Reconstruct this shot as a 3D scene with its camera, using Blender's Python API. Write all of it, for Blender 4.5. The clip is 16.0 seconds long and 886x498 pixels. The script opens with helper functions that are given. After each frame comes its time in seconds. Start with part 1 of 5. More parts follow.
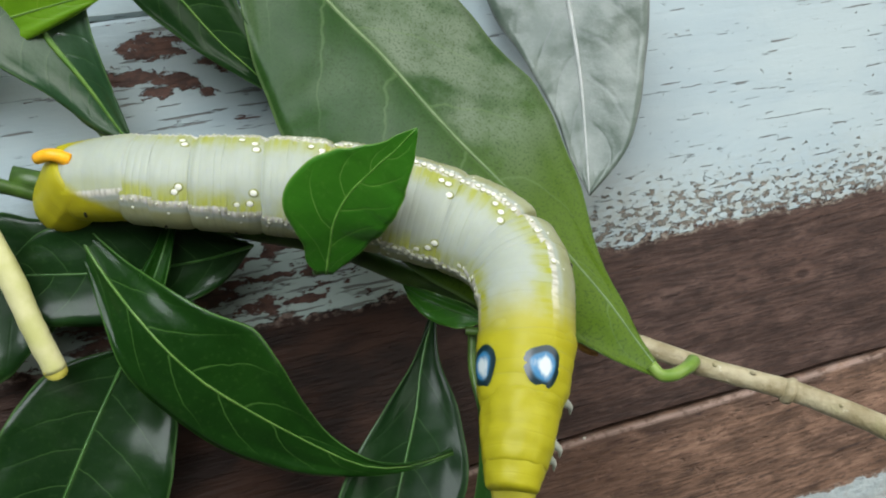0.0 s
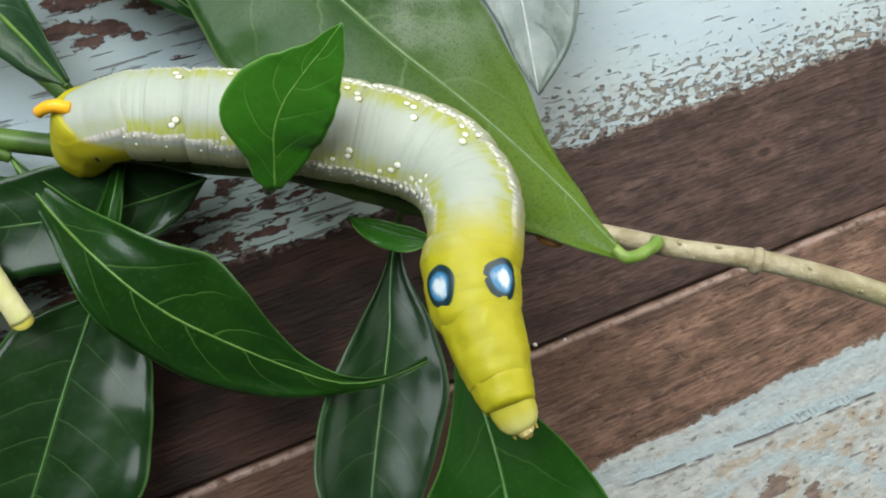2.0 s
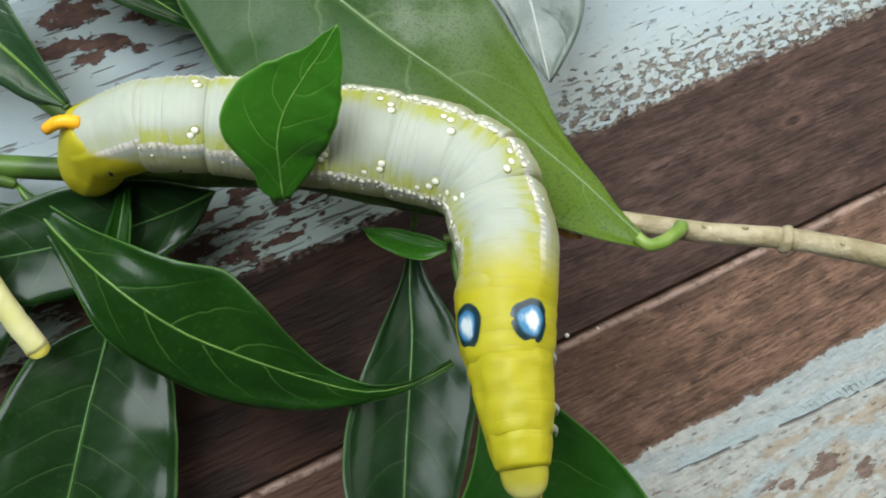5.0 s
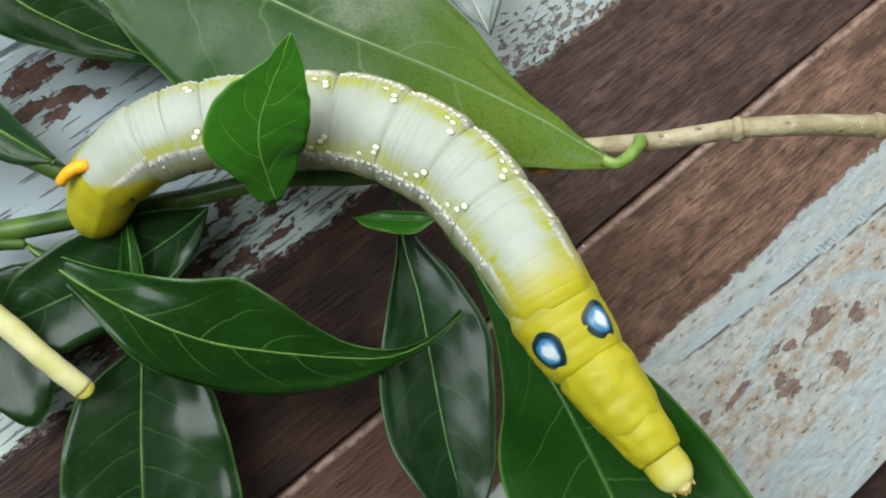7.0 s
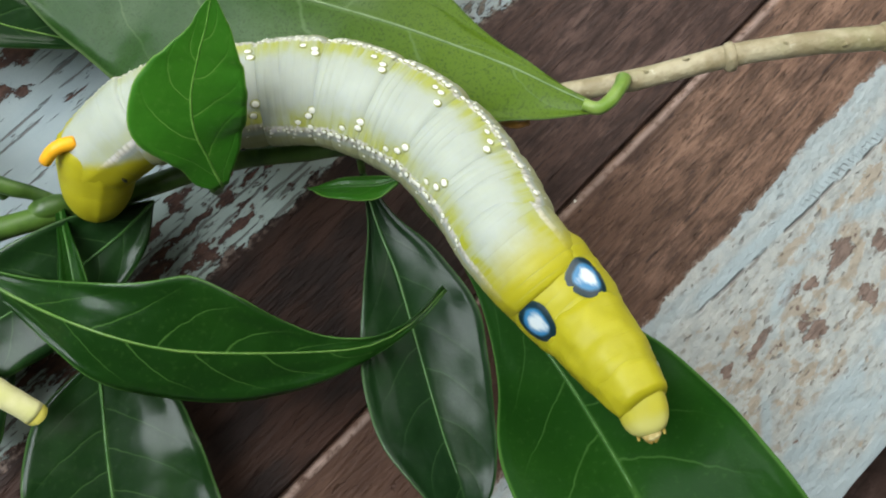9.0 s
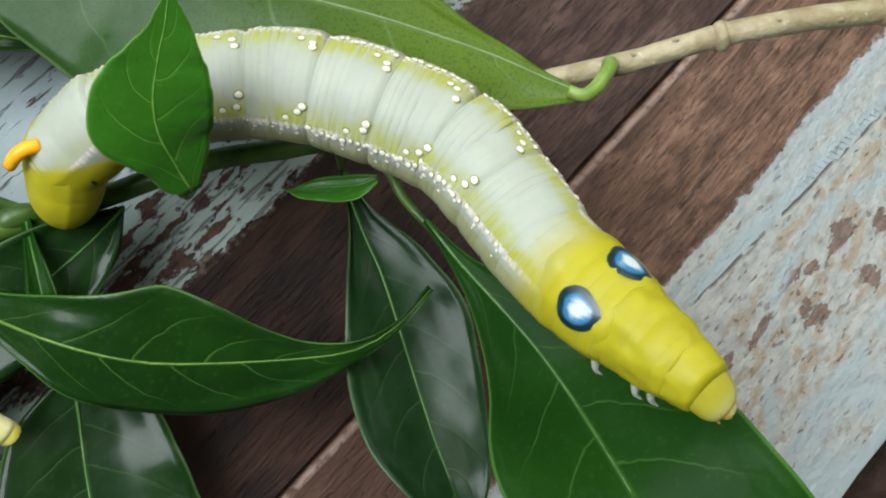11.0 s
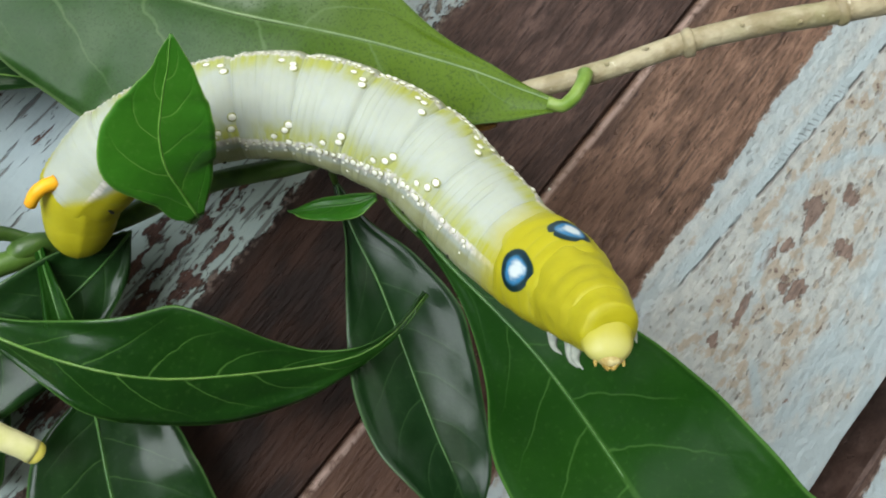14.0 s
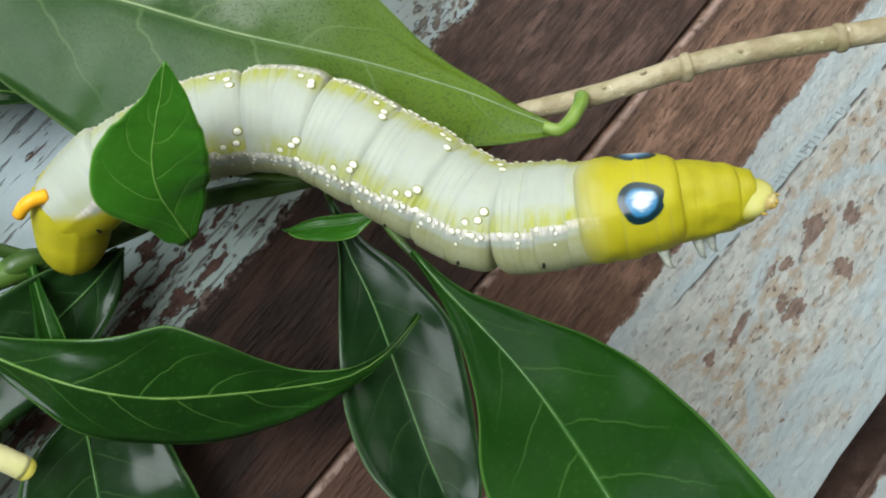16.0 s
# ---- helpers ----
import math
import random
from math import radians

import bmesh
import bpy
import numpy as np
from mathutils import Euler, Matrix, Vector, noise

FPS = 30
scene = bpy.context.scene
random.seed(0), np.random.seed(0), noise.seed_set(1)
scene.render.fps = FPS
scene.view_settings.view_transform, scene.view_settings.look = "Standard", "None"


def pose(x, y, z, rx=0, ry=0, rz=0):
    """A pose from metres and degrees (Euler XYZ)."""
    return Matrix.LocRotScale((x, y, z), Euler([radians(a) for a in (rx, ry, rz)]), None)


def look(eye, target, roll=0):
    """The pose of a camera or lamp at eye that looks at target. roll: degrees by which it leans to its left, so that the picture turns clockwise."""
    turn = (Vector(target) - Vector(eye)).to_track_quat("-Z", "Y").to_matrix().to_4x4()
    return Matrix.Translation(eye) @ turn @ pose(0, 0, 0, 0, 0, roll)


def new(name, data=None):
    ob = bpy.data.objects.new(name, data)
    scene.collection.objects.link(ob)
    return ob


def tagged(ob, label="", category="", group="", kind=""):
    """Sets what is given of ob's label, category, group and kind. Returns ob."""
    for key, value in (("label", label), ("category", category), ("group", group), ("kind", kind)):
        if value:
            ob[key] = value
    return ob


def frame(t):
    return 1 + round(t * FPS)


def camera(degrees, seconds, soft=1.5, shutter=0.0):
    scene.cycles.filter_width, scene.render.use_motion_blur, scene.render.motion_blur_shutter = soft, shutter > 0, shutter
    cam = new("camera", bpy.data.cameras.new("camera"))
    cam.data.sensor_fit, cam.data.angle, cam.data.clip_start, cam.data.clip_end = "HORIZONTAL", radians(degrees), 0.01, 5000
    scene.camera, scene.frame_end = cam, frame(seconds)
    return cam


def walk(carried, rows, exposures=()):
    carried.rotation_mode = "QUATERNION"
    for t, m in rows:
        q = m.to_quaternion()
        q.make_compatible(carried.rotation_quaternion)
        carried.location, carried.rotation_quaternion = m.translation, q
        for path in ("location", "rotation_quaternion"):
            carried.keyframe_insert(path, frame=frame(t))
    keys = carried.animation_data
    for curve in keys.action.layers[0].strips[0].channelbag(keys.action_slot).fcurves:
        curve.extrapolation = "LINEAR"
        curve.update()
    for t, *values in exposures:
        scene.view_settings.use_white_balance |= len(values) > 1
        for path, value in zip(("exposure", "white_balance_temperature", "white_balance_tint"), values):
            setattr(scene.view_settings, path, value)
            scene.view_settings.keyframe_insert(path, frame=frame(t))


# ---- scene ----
CAMROWS = [
    (0.0, -0.06861, 0.00960, 0.15813, -2.881, -21.082, 10.768),
    (0.5, -0.06537, 0.00451, 0.15973, -2.567, -21.080, 9.555),
    (1.0, -0.06169, 0.00086, 0.16105, -1.429, -21.649, 5.169),
    (1.5, -0.06276, 0.00118, 0.16124, -1.452, -21.756, 3.658),
    (2.0, -0.06143, 0.00154, 0.16077, -1.611, -21.270, 2.840),
    (2.5, -0.06106, 0.00045, 0.16027, -0.705, -20.885, 1.453),
    (3.0, -0.06012, 0.00151, 0.15990, -0.848, -20.291, 0.864),
    (3.5, -0.05960, 0.00178, 0.15977, -0.891, -20.255, 0.641),
    (4.0, -0.05837, 0.00133, 0.15792, -0.717, -19.870, 0.378),
    (4.5, -0.05709, 0.00251, 0.15632, -1.257, -19.307, 0.298),
    (7.0, -0.06227, 0.00548, 0.16673, 1.196, -20.547, -15.906),
    (7.5, -0.05936, 0.00294, 0.16357, 2.035, -20.931, -18.921),
    (8.0, -0.05818, 0.00325, 0.16320, 2.614, -20.280, -20.767),
    (8.5, -0.05541, 0.00709, 0.15577, 3.504, -18.560, -21.248),
    (9.0, -0.05147, 0.00372, 0.15430, 1.428, -19.503, -22.386),
    (11.5, -0.04703, 0.00509, 0.14838, 1.179, -19.746, -24.445),
    (12.0, -0.04654, 0.00594, 0.14869, 1.192, -19.991, -24.436),
    (12.5, -0.04678, 0.00726, 0.15044, 0.195, -19.839, -24.581),
    (13.0, -0.05053, 0.00743, 0.15652, -0.763, -19.734, -26.410),
    (13.5, -0.05145, 0.00898, 0.15597, 1.634, -20.186, -27.554),
    (14.0, -0.05004, 0.00980, 0.15549, 1.400, -20.675, -28.271),
    (14.5, -0.04931, 0.00873, 0.15453, 2.084, -20.792, -28.452),
    (15.0, -0.04731, 0.01112, 0.15516, 1.120, -20.626, -28.072),
    (15.5, -0.04648, 0.01284, 0.15498, 0.324, -20.614, -27.634),
    (16.0, -0.04619, 0.01281, 0.15534, 0.605, -20.325, -27.561),
]
cam = camera(45.0, 16.0, soft=2.0)
walk(cam, [(t, pose(x, y, z, rx, ry, rz)) for t, x, y, z, rx, ry, rz in CAMROWS],
     exposures=((0.0, -0.18), (0.5, -0.12), (1.0, -0.05), (2.0, 0.0), (16.0, 0.0)))

# ---- world, added daylight lamps ----
TOP = -0.004          # height of the table's upper face
sky_world = bpy.data.worlds.new("sky")
scene.world = sky_world
sky_world.use_nodes = True
_bg = sky_world.node_tree.nodes["Background"]
_sky = sky_world.node_tree.nodes.new("ShaderNodeTexSky")
_sky.sky_type = "NISHITA"
_sky.sun_disc = False
_sky.sun_elevation, _sky.sun_rotation = radians(48), radians(20)
sky_world.node_tree.links.new(_sky.outputs[0], _bg.inputs[0])
_bg.inputs[1].default_value = 0.12


def added_daylight(name, m, sx, sy, watts, color):
    lamp = bpy.data.lights.new(name, "AREA")
    lamp.shape, lamp.size, lamp.size_y, lamp.energy, lamp.color = "RECTANGLE", sx, sy, watts, color
    ob = new(name, lamp)
    ob.matrix_world = m
    return ob


ROOM = pose(0, 0, 0, 0, 0, -28)      # the unseen room stands askew to the table, to aim its lamps
# two lamps in unseen windows, added to light the table from both sides
added_daylight("added_daylight", ROOM @ look((0.15, 1.22, 1.38), (0.0, 0.0, 0.0)), 2.0, 1.45, 26.0, (1.0, 0.99, 0.93))
added_daylight("added_side_daylight", ROOM @ look((-1.22, 0.20, 1.2), (0.0, 0.0, 0.0)), 1.15, 1.25, 58.0, (0.90, 0.95, 1.0))


# ---- materials ----
class Mat:
    """A node material with a few short helpers."""

    def __init__(self, name, rough=0.5, spec=0.5):
        self.mat = bpy.data.materials.new(name)
        self.mat.use_nodes = True
        self.t = self.mat.node_tree
        self.out = self.t.nodes["Material Output"]
        self.p = self.t.nodes["Principled BSDF"]
        self.p.inputs["Roughness"].default_value = rough
        self.p.inputs["Specular IOR Level"].default_value = spec

    def add(self, kind, **values):
        n = self.t.nodes.new(kind)
        for k, v in values.items():
            n.inputs[k.replace("_", " ")].default_value = v
        return n

    def link(self, a, b):
        self.t.links.new(a, b)
        return self

    def plug(self, socket, value):
        if isinstance(value, (int, float)):
            socket.default_value = value
        elif isinstance(value, tuple):
            socket.default_value = (*value, 1.0) if len(value) == 3 else value
        else:
            self.t.links.new(value, socket)

    def math(self, op, a, b=0.0, c=0.0):
        n = self.t.nodes.new("ShaderNodeMath")
        n.operation = op
        self.plug(n.inputs[0], a), self.plug(n.inputs[1], b), self.plug(n.inputs[2], c)
        return n.outputs[0]

    def step(self, value, low, high):
        n = self.t.nodes.new("ShaderNodeMapRange")
        n.interpolation_type = "SMOOTHSTEP"
        self.plug(n.inputs[0], value), self.plug(n.inputs[1], low), self.plug(n.inputs[2], high)
        return n.outputs[0]

    def mix(self, factor, a, b):
        n = self.t.nodes.new("ShaderNodeMix")
        n.data_type = "RGBA"
        self.plug(n.inputs[0], factor), self.plug(n.inputs[6], a), self.plug(n.inputs[7], b)
        return n.outputs[2]

    def noise(self, vector, scale, detail=4.0, rough=0.55):
        n = self.add("ShaderNodeTexNoise", Scale=scale, Detail=detail, Roughness=rough)
        if vector is not None:
            self.t.links.new(vector, n.inputs["Vector"])
        return n.outputs["Fac"]

    def coords(self, which="Object"):
        return self.t.nodes.new("ShaderNodeTexCoord").outputs[which]

    def stretched(self, vector, sx, sy, sz):
        n = self.t.nodes.new("ShaderNodeMapping")
        n.inputs["Scale"].default_value = (sx, sy, sz)
        self.t.links.new(vector, n.inputs["Vector"])
        return n.outputs[0]

    def split(self, vector):
        n = self.t.nodes.new("ShaderNodeSeparateXYZ")
        self.t.links.new(vector, n.inputs[0])
        return n.outputs

    def color(self, value):
        self.plug(self.p.inputs["Base Color"], value)
        return self

    def bump(self, height, strength, distance):
        n = self.add("ShaderNodeBump", Strength=strength, Distance=distance)
        self.t.links.new(height, n.inputs["Height"])
        self.t.links.new(n.outputs[0], self.p.inputs["Normal"])
        return self


def spots(m, x, y, wander, places):
    """Ragged patches at (x, y, half length, half width), in millimetres of the board."""
    found = 0.0
    for cx, cy, rx, ry in places:
        dx = m.math("MULTIPLY", m.math("SUBTRACT", x, 0.001 * cx), 1000.0 / rx)
        dy = m.math("MULTIPLY", m.math("SUBTRACT", y, 0.001 * cy), 1000.0 / ry)
        far = m.math("SQRT", m.math("ADD", m.math("MULTIPLY", dx, dx), m.math("MULTIPLY", dy, dy)))
        found = m.math("MAXIMUM", found, m.math("SUBTRACT", 1.0, m.step(m.math("ADD", far, wander), 0.86, 1.0)))
    return found


# where the coats have flaked off to the wood
PALE_CHIPS = ((-40.2, 51.5, 4.2, 1.9), (-43.8, 47.8, 4.6, 1.3), (-40.9, 45.0, 2.4, 0.9), (-37.1, 46.3, 3.4, 1.2), (-31.0, 48.6, 2.6, 1.5), (-28.7, 49.4, 1.7, 1.0), (-33.5, 43.9, 1.5, 0.7),
              (-35.3, 18.1, 2.9, 1.1), (-23.4, 14.7, 1.9, 1.0), (-30.3, 15.0, 3.6, 0.5), (-37.8, 13.6, 3.4, 1.3), (-32.0, 11.0, 3.0, 1.6), (-24.5, 10.6, 3.2, 0.6))
RIDGED_CHIPS = ((39.0, -63.1, 3.0, 1.2), (43.6, -65.2, 1.6, 0.9), (51.8, -65.2, 3.4, 1.7), (51.3, -74.6, 1.8, 2.2), (38.5, -71.0, 2.8, 2.2), (28.7, -64.9, 3.2, 0.9), (20.3, -64.2, 1.7, 1.2), (60.0, -70.0, 2.5, 1.4))
RIDGED_TAN = ((32.0, -76.0, 2.4, 1.7), (20.8, -72.3, 2.0, 1.7), (18.3, -77.5, 1.1, 0.8), (42.0, -82.8, 2.0, 1.2), (46.0, -57.8, 5.0, 1.0), (66.0, -60.2, 5.0, 1.5), (57.0, -58.6, 3.0, 0.8))


def plank_material(name, tone, edge=None, side=1.0, look_of="", rim=None, crack_at=None, knot=None):
    """Weathered brown board; x runs along the grain. Its paint is left on one side of the line y = edge.
    look_of "pale": a smooth pale blue coat, worn through in flecks towards its edge; "ridged": a thick, pitted, greenish
    white coat with bluer streaks and brown chips. rim: where a worn, paler long edge lies."""
    m = Mat(name, 0.58, 0.25)
    at = m.coords()
    x, y, z = m.split(at)
    grain = m.noise(m.stretched(at, 24, 260, 50), 1.0, 7.0, 0.64)
    broad = m.noise(m.stretched(at, 34, 105, 30), 1.0, 5.0, 0.6)
    patch = m.noise(m.stretched(at, 75, 210, 60), 1.0, 5.0, 0.62)
    fine = m.noise(m.stretched(at, 210, 1500, 300), 1.0, 4.0, 0.6)
    pores = m.noise(m.stretched(at, 420, 2600, 600), 1.0, 2.0)
    wood = m.mix(m.step(grain, 0.30, 0.70), tuple(0.66 * c for c in tone), tuple(1.40 * c for c in tone))
    wood = m.mix(m.math("MULTIPLY", m.step(broad, 0.48, 0.70), 0.7), wood, (0.046, 0.028, 0.022))
    wood = m.mix(m.math("MULTIPLY", m.step(broad, 0.48, 0.30), 0.45), wood, tuple(1.7 * c for c in tone))
    wood = m.mix(m.math("MULTIPLY", m.step(patch, 0.52, 0.66), 0.6), wood, tuple(1.9 * c + 0.01 for c in tone))
    wood = m.mix(m.math("MULTIPLY", m.step(patch, 0.47, 0.31), 0.75), wood, tuple(0.36 * c for c in tone))
    wood = m.mix(m.math("MULTIPLY", m.step(fine, 0.50, 0.64), 0.60), wood, tuple(0.36 * c for c in tone))
    wood = m.mix(m.math("MULTIPLY", m.step(pores, 0.60, 0.70), 0.65), wood, (0.022, 0.015, 0.013))
    grime = m.noise(m.stretched(at, 190, 330, 150), 1.0, 6.0, 0.68)
    wood = m.mix(m.math("MULTIPLY", m.step(grime, 0.50, 0.68), 0.60), wood, tuple(0.32 * c for c in tone))
    wood = m.mix(m.math("MULTIPLY", m.step(grime, 0.44, 0.30), 0.40), wood, tuple(1.9 * c + 0.012 for c in tone))
    split_noise = m.noise(m.stretched(at, 7, 150, 20), 1.0, 2.0, 0.5)
    crack = m.math("SUBTRACT", 1.0, m.step(m.math("ABSOLUTE", m.math("SUBTRACT", split_noise, 0.5)), 0.0, 0.005))
    wander = m.math("MULTIPLY", m.math("SUBTRACT", m.noise(m.stretched(at, 40, 60, 60), 1.0, 3.0), 0.5), 0.0016)
    if look_of == "ridged":
        # bare wood turns darker and browner towards low x
        browner_end = m.step(m.math("ADD", x, m.math("MULTIPLY", m.noise(m.stretched(at, 30, 60, 30), 1.0, 4.0), 0.06)), 0.075, 0.020)
        wood = m.mix(m.math("MULTIPLY", browner_end, 0.75), wood, (0.052, 0.024, 0.014))
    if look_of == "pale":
        # shade under leaves and caterpillar painted into the wood, with some dark stain
        shade_spill = m.step(m.math("ADD", x, m.math("MULTIPLY", m.noise(m.stretched(at, 30, 60, 30), 1.0, 4.0), 0.07)), 0.062, 0.022)
        wood = m.mix(m.math("MULTIPLY", shade_spill, 0.88), wood, m.mix(m.step(m.noise(m.stretched(at, 70, 150, 60), 1.0, 5.0), 0.40, 0.64), (0.012, 0.007, 0.005), (0.042, 0.019, 0.011)))
    if crack_at is not None:
        near = m.math("ABSOLUTE", m.math("SUBTRACT", m.math("ADD", y, wander), crack_at))
        own = m.math("MULTIPLY", m.math("SUBTRACT", 1.0, m.step(near, 0.00006, 0.0004)), m.step(m.noise(at, 240.0, 2.0), 0.36, 0.5))
        crack = m.math("MAXIMUM", m.math("MULTIPLY", crack, 0.4), own)
    wood = m.mix(m.math("MULTIPLY", crack, 0.7), wood, (0.020, 0.013, 0.010))
    if knot is not None:
        dx, dy = m.math("MULTIPLY", m.math("SUBTRACT", x, knot[0]), 0.55), m.math("SUBTRACT", y, knot[1])
        far = m.math("SQRT", m.math("ADD", m.math("MULTIPLY", dx, dx), m.math("MULTIPLY", dy, dy)))
        far = m.math("ADD", far, m.math("MULTIPLY", m.math("SUBTRACT", m.noise(at, 420.0, 3.0), 0.5), 0.0011))
        wood = m.mix(m.math("MULTIPLY", m.math("SUBTRACT", 1.0, m.step(far, 0.0012, 0.0024)), 0.35), wood, tuple(2.2 * c for c in tone))
        wood = m.mix(m.math("MULTIPLY", m.math("SUBTRACT", 1.0, m.step(far, 0.0005, 0.0012)), 0.85), wood, (0.03, 0.017, 0.013))
    if rim is not None:
        close = m.math("ABSOLUTE", m.math("SUBTRACT", m.math("ADD", y, wander), rim))
        worn = m.math("MULTIPLY", m.math("SUBTRACT", 1.0, m.step(close, 0.0001, 0.0008)), m.step(m.noise(at, 500.0, 3.0), 0.30, 0.55))
        wood = m.mix(m.math("MULTIPLY", worn, 0.70), wood, (0.36, 0.26, 0.21))
    if edge is None:
        m.color(wood)
        m.bump(m.math("ADD", grain, m.math("MULTIPLY", fine, 0.5)), 0.4, 0.0005)
        return m.mat
    inside = m.math("MULTIPLY", m.math("SUBTRACT", y, edge), side)
    ragged = m.noise(m.stretched(at, 260, 420, 200), 1.0, 6.0, 0.7)
    drift = m.noise(m.stretched(at, 45, 45, 45), 1.0, 3.0, 0.5)
    reach = m.math("ADD", inside, m.math("MULTIPLY", m.math("SUBTRACT", ragged, 0.5), 0.0045))
    reach = m.math("ADD", reach, m.math("MULTIPLY", m.math("SUBTRACT", drift, 0.5), 0.0035))
    cover = m.step(reach, 0.0, 0.0003)
    lot = m.noise(m.stretched(at, 170, 270, 100), 1.0, 5.0, 0.6)
    pits = m.noise(m.stretched(at, 420, 800, 500), 1.0, 4.0, 0.65)
    tint = m.noise(m.stretched(at, 30, 95, 60), 1.0, 6.0, 0.6)
    uneven = m.math("MULTIPLY", m.math("SUBTRACT", m.noise(m.stretched(at, 260, 520, 200), 1.0, 6.0, 0.72), 0.5), 4.6)
    if look_of == "pale":
        # fine flecks on the open side, long chips along the grain on the other
        flecks = m.noise(m.stretched(at, 520, 900, 300), 1.0, 5.0, 0.65)
        long_chips = m.noise(m.stretched(at, 150, 480, 200), 1.0, 5.0, 0.65)
        leftward = m.step(x, 0.012, -0.014)
        hole = m.math("ADD", flecks, m.math("MULTIPLY", m.math("SUBTRACT", long_chips, flecks), leftward))
        fade = m.math("SUBTRACT", 1.0, m.step(m.math("ADD", inside, m.math("MULTIPLY", m.math("SUBTRACT", drift, 0.5), 0.012)), 0.001, 0.015))
        hole = m.step(m.math("ADD", hole, m.math("SUBTRACT", m.math("MULTIPLY", fade, 0.165), m.math("MULTIPLY", leftward, m.math("MULTIPLY", fade, 0.085)))), 0.65, 0.72)
        crack_noise = m.noise(m.stretched(at, 95, 1250, 200), 1.0, 3.0, 0.55)
        worn = m.math("MULTIPLY", leftward, m.math("SUBTRACT", 1.0, m.step(inside, 0.010, 0.020)))
        dash = m.step(m.math("ADD", crack_noise, m.math("ADD", m.math("MULTIPLY", leftward, 0.025), m.math("MULTIPLY", worn, 0.05))), 0.64, 0.68)
        torn = m.step(m.math("ADD", m.noise(m.stretched(at, 80, 620, 200), 1.0, 5.0, 0.65), m.math("MULTIPLY", leftward, 0.03)), 0.69, 0.71)
        peeled = m.step(m.math("ADD", m.noise(m.stretched(at, 150, 430, 200), 1.0, 6.0, 0.66), m.math("MULTIPLY", m.math("SUBTRACT", worn, 1.0), 0.4)), 0.545, 0.565)
        bare = m.math("MAXIMUM", m.math("MAXIMUM", m.math("MAXIMUM", hole, torn), peeled), spots(m, x, y, uneven, PALE_CHIPS))
        paint = m.mix(m.step(tint, 0.36, 0.62), (0.385, 0.455, 0.455), (0.345, 0.42, 0.435))
        grime = m.math("MULTIPLY", fade, m.step(pits, 0.40, 0.62))
        paint = m.mix(m.math("MULTIPLY", grime, 0.6), paint, (0.33, 0.33, 0.27))
        paint = m.mix(m.math("MULTIPLY", worn, 0.8), paint, (0.42, 0.51, 0.45))
        paint = m.mix(m.math("MULTIPLY", dash, 0.72), paint, (0.10, 0.085, 0.07))
        under = m.mix(leftward, m.mix(m.step(pits, 0.4, 0.6), (0.15, 0.132, 0.105), (0.23, 0.21, 0.17)), m.mix(m.step(pits, 0.4, 0.6), (0.125, 0.066, 0.048), (0.070, 0.040, 0.032)))
        smooth = 0.34
    else:
        lane = m.math("ADD", y, m.math("MULTIPLY", m.math("SUBTRACT", m.noise(m.stretched(at, 55, 30, 30), 1.0, 4.0), 0.5), 0.0030))
        flaking = m.math("MULTIPLY", m.step(lane, -0.0560, -0.0610), m.step(lane, -0.085, -0.079))
        bare = m.math("MAXIMUM", spots(m, x, y, uneven, RIDGED_CHIPS), m.step(m.math("ADD", lot, m.math("MULTIPLY", flaking, 0.045)), 0.690, 0.705))
        tan = m.math("MAXIMUM", spots(m, x, y, uneven, RIDGED_TAN), m.step(m.math("ADD", lot, m.math("MULTIPLY", flaking, 0.075)), 0.585, 0.66))
        paint = m.mix(m.step(m.noise(at, 420.0, 5.0), 0.35, 0.65), (0.385, 0.395, 0.355), (0.315, 0.335, 0.31))
        low = m.step(pits, 0.54, 0.68)
        paint = m.mix(m.math("MULTIPLY", low, 0.65), paint, (0.20, 0.18, 0.145))
        paint = m.mix(m.math("MULTIPLY", tan, 0.65), paint, (0.30, 0.235, 0.155))
        # smooth bluer runs: a band above the long slit, a bent vein below it, and the far side of the board
        slant = m.math("ADD", m.math("ADD", lane, 0.0542), m.math("MULTIPLY", m.math("SUBTRACT", x, 0.042), 0.075))
        band = m.math("MULTIPLY", m.step(slant, -0.0002, 0.0004), m.math("SUBTRACT", 1.0, m.step(slant, 0.0022, 0.0040)))
        band = m.math("MULTIPLY", band, m.step(x, 0.020, 0.026))
        bend = m.math("SUBTRACT", x, 0.049)
        vein = m.math("ABSOLUTE", m.math("ADD", m.math("ADD", lane, 0.0598), m.math("MULTIPLY", m.math("MULTIPLY", bend, bend), 19.0)))
        vein = m.math("MULTIPLY", m.math("SUBTRACT", 1.0, m.step(vein, 0.0006, 0.0026)), m.step(m.noise(at, 140.0, 4.0), 0.36, 0.60))
        beyond = m.math("MULTIPLY", m.step(lane, -0.0785, -0.083), m.step(m.noise(m.stretched(at, 80, 130, 60), 1.0, 4.0), 0.38, 0.54))
        upper = m.math("MULTIPLY", m.math("MULTIPLY", m.step(lane, -0.0530, -0.0490), m.step(tint, 0.60, 0.46)), 0.7)
        blue = m.math("MAXIMUM", m.math("MAXIMUM", band, vein), m.math("MAXIMUM", beyond, upper))
        paint = m.mix(m.math("MULTIPLY", blue, 0.85), paint, (0.315, 0.38, 0.385))
        bare = m.math("MULTIPLY", bare, m.math("SUBTRACT", 1.0, m.math("MULTIPLY", m.math("MAXIMUM", band, vein), 0.9)))
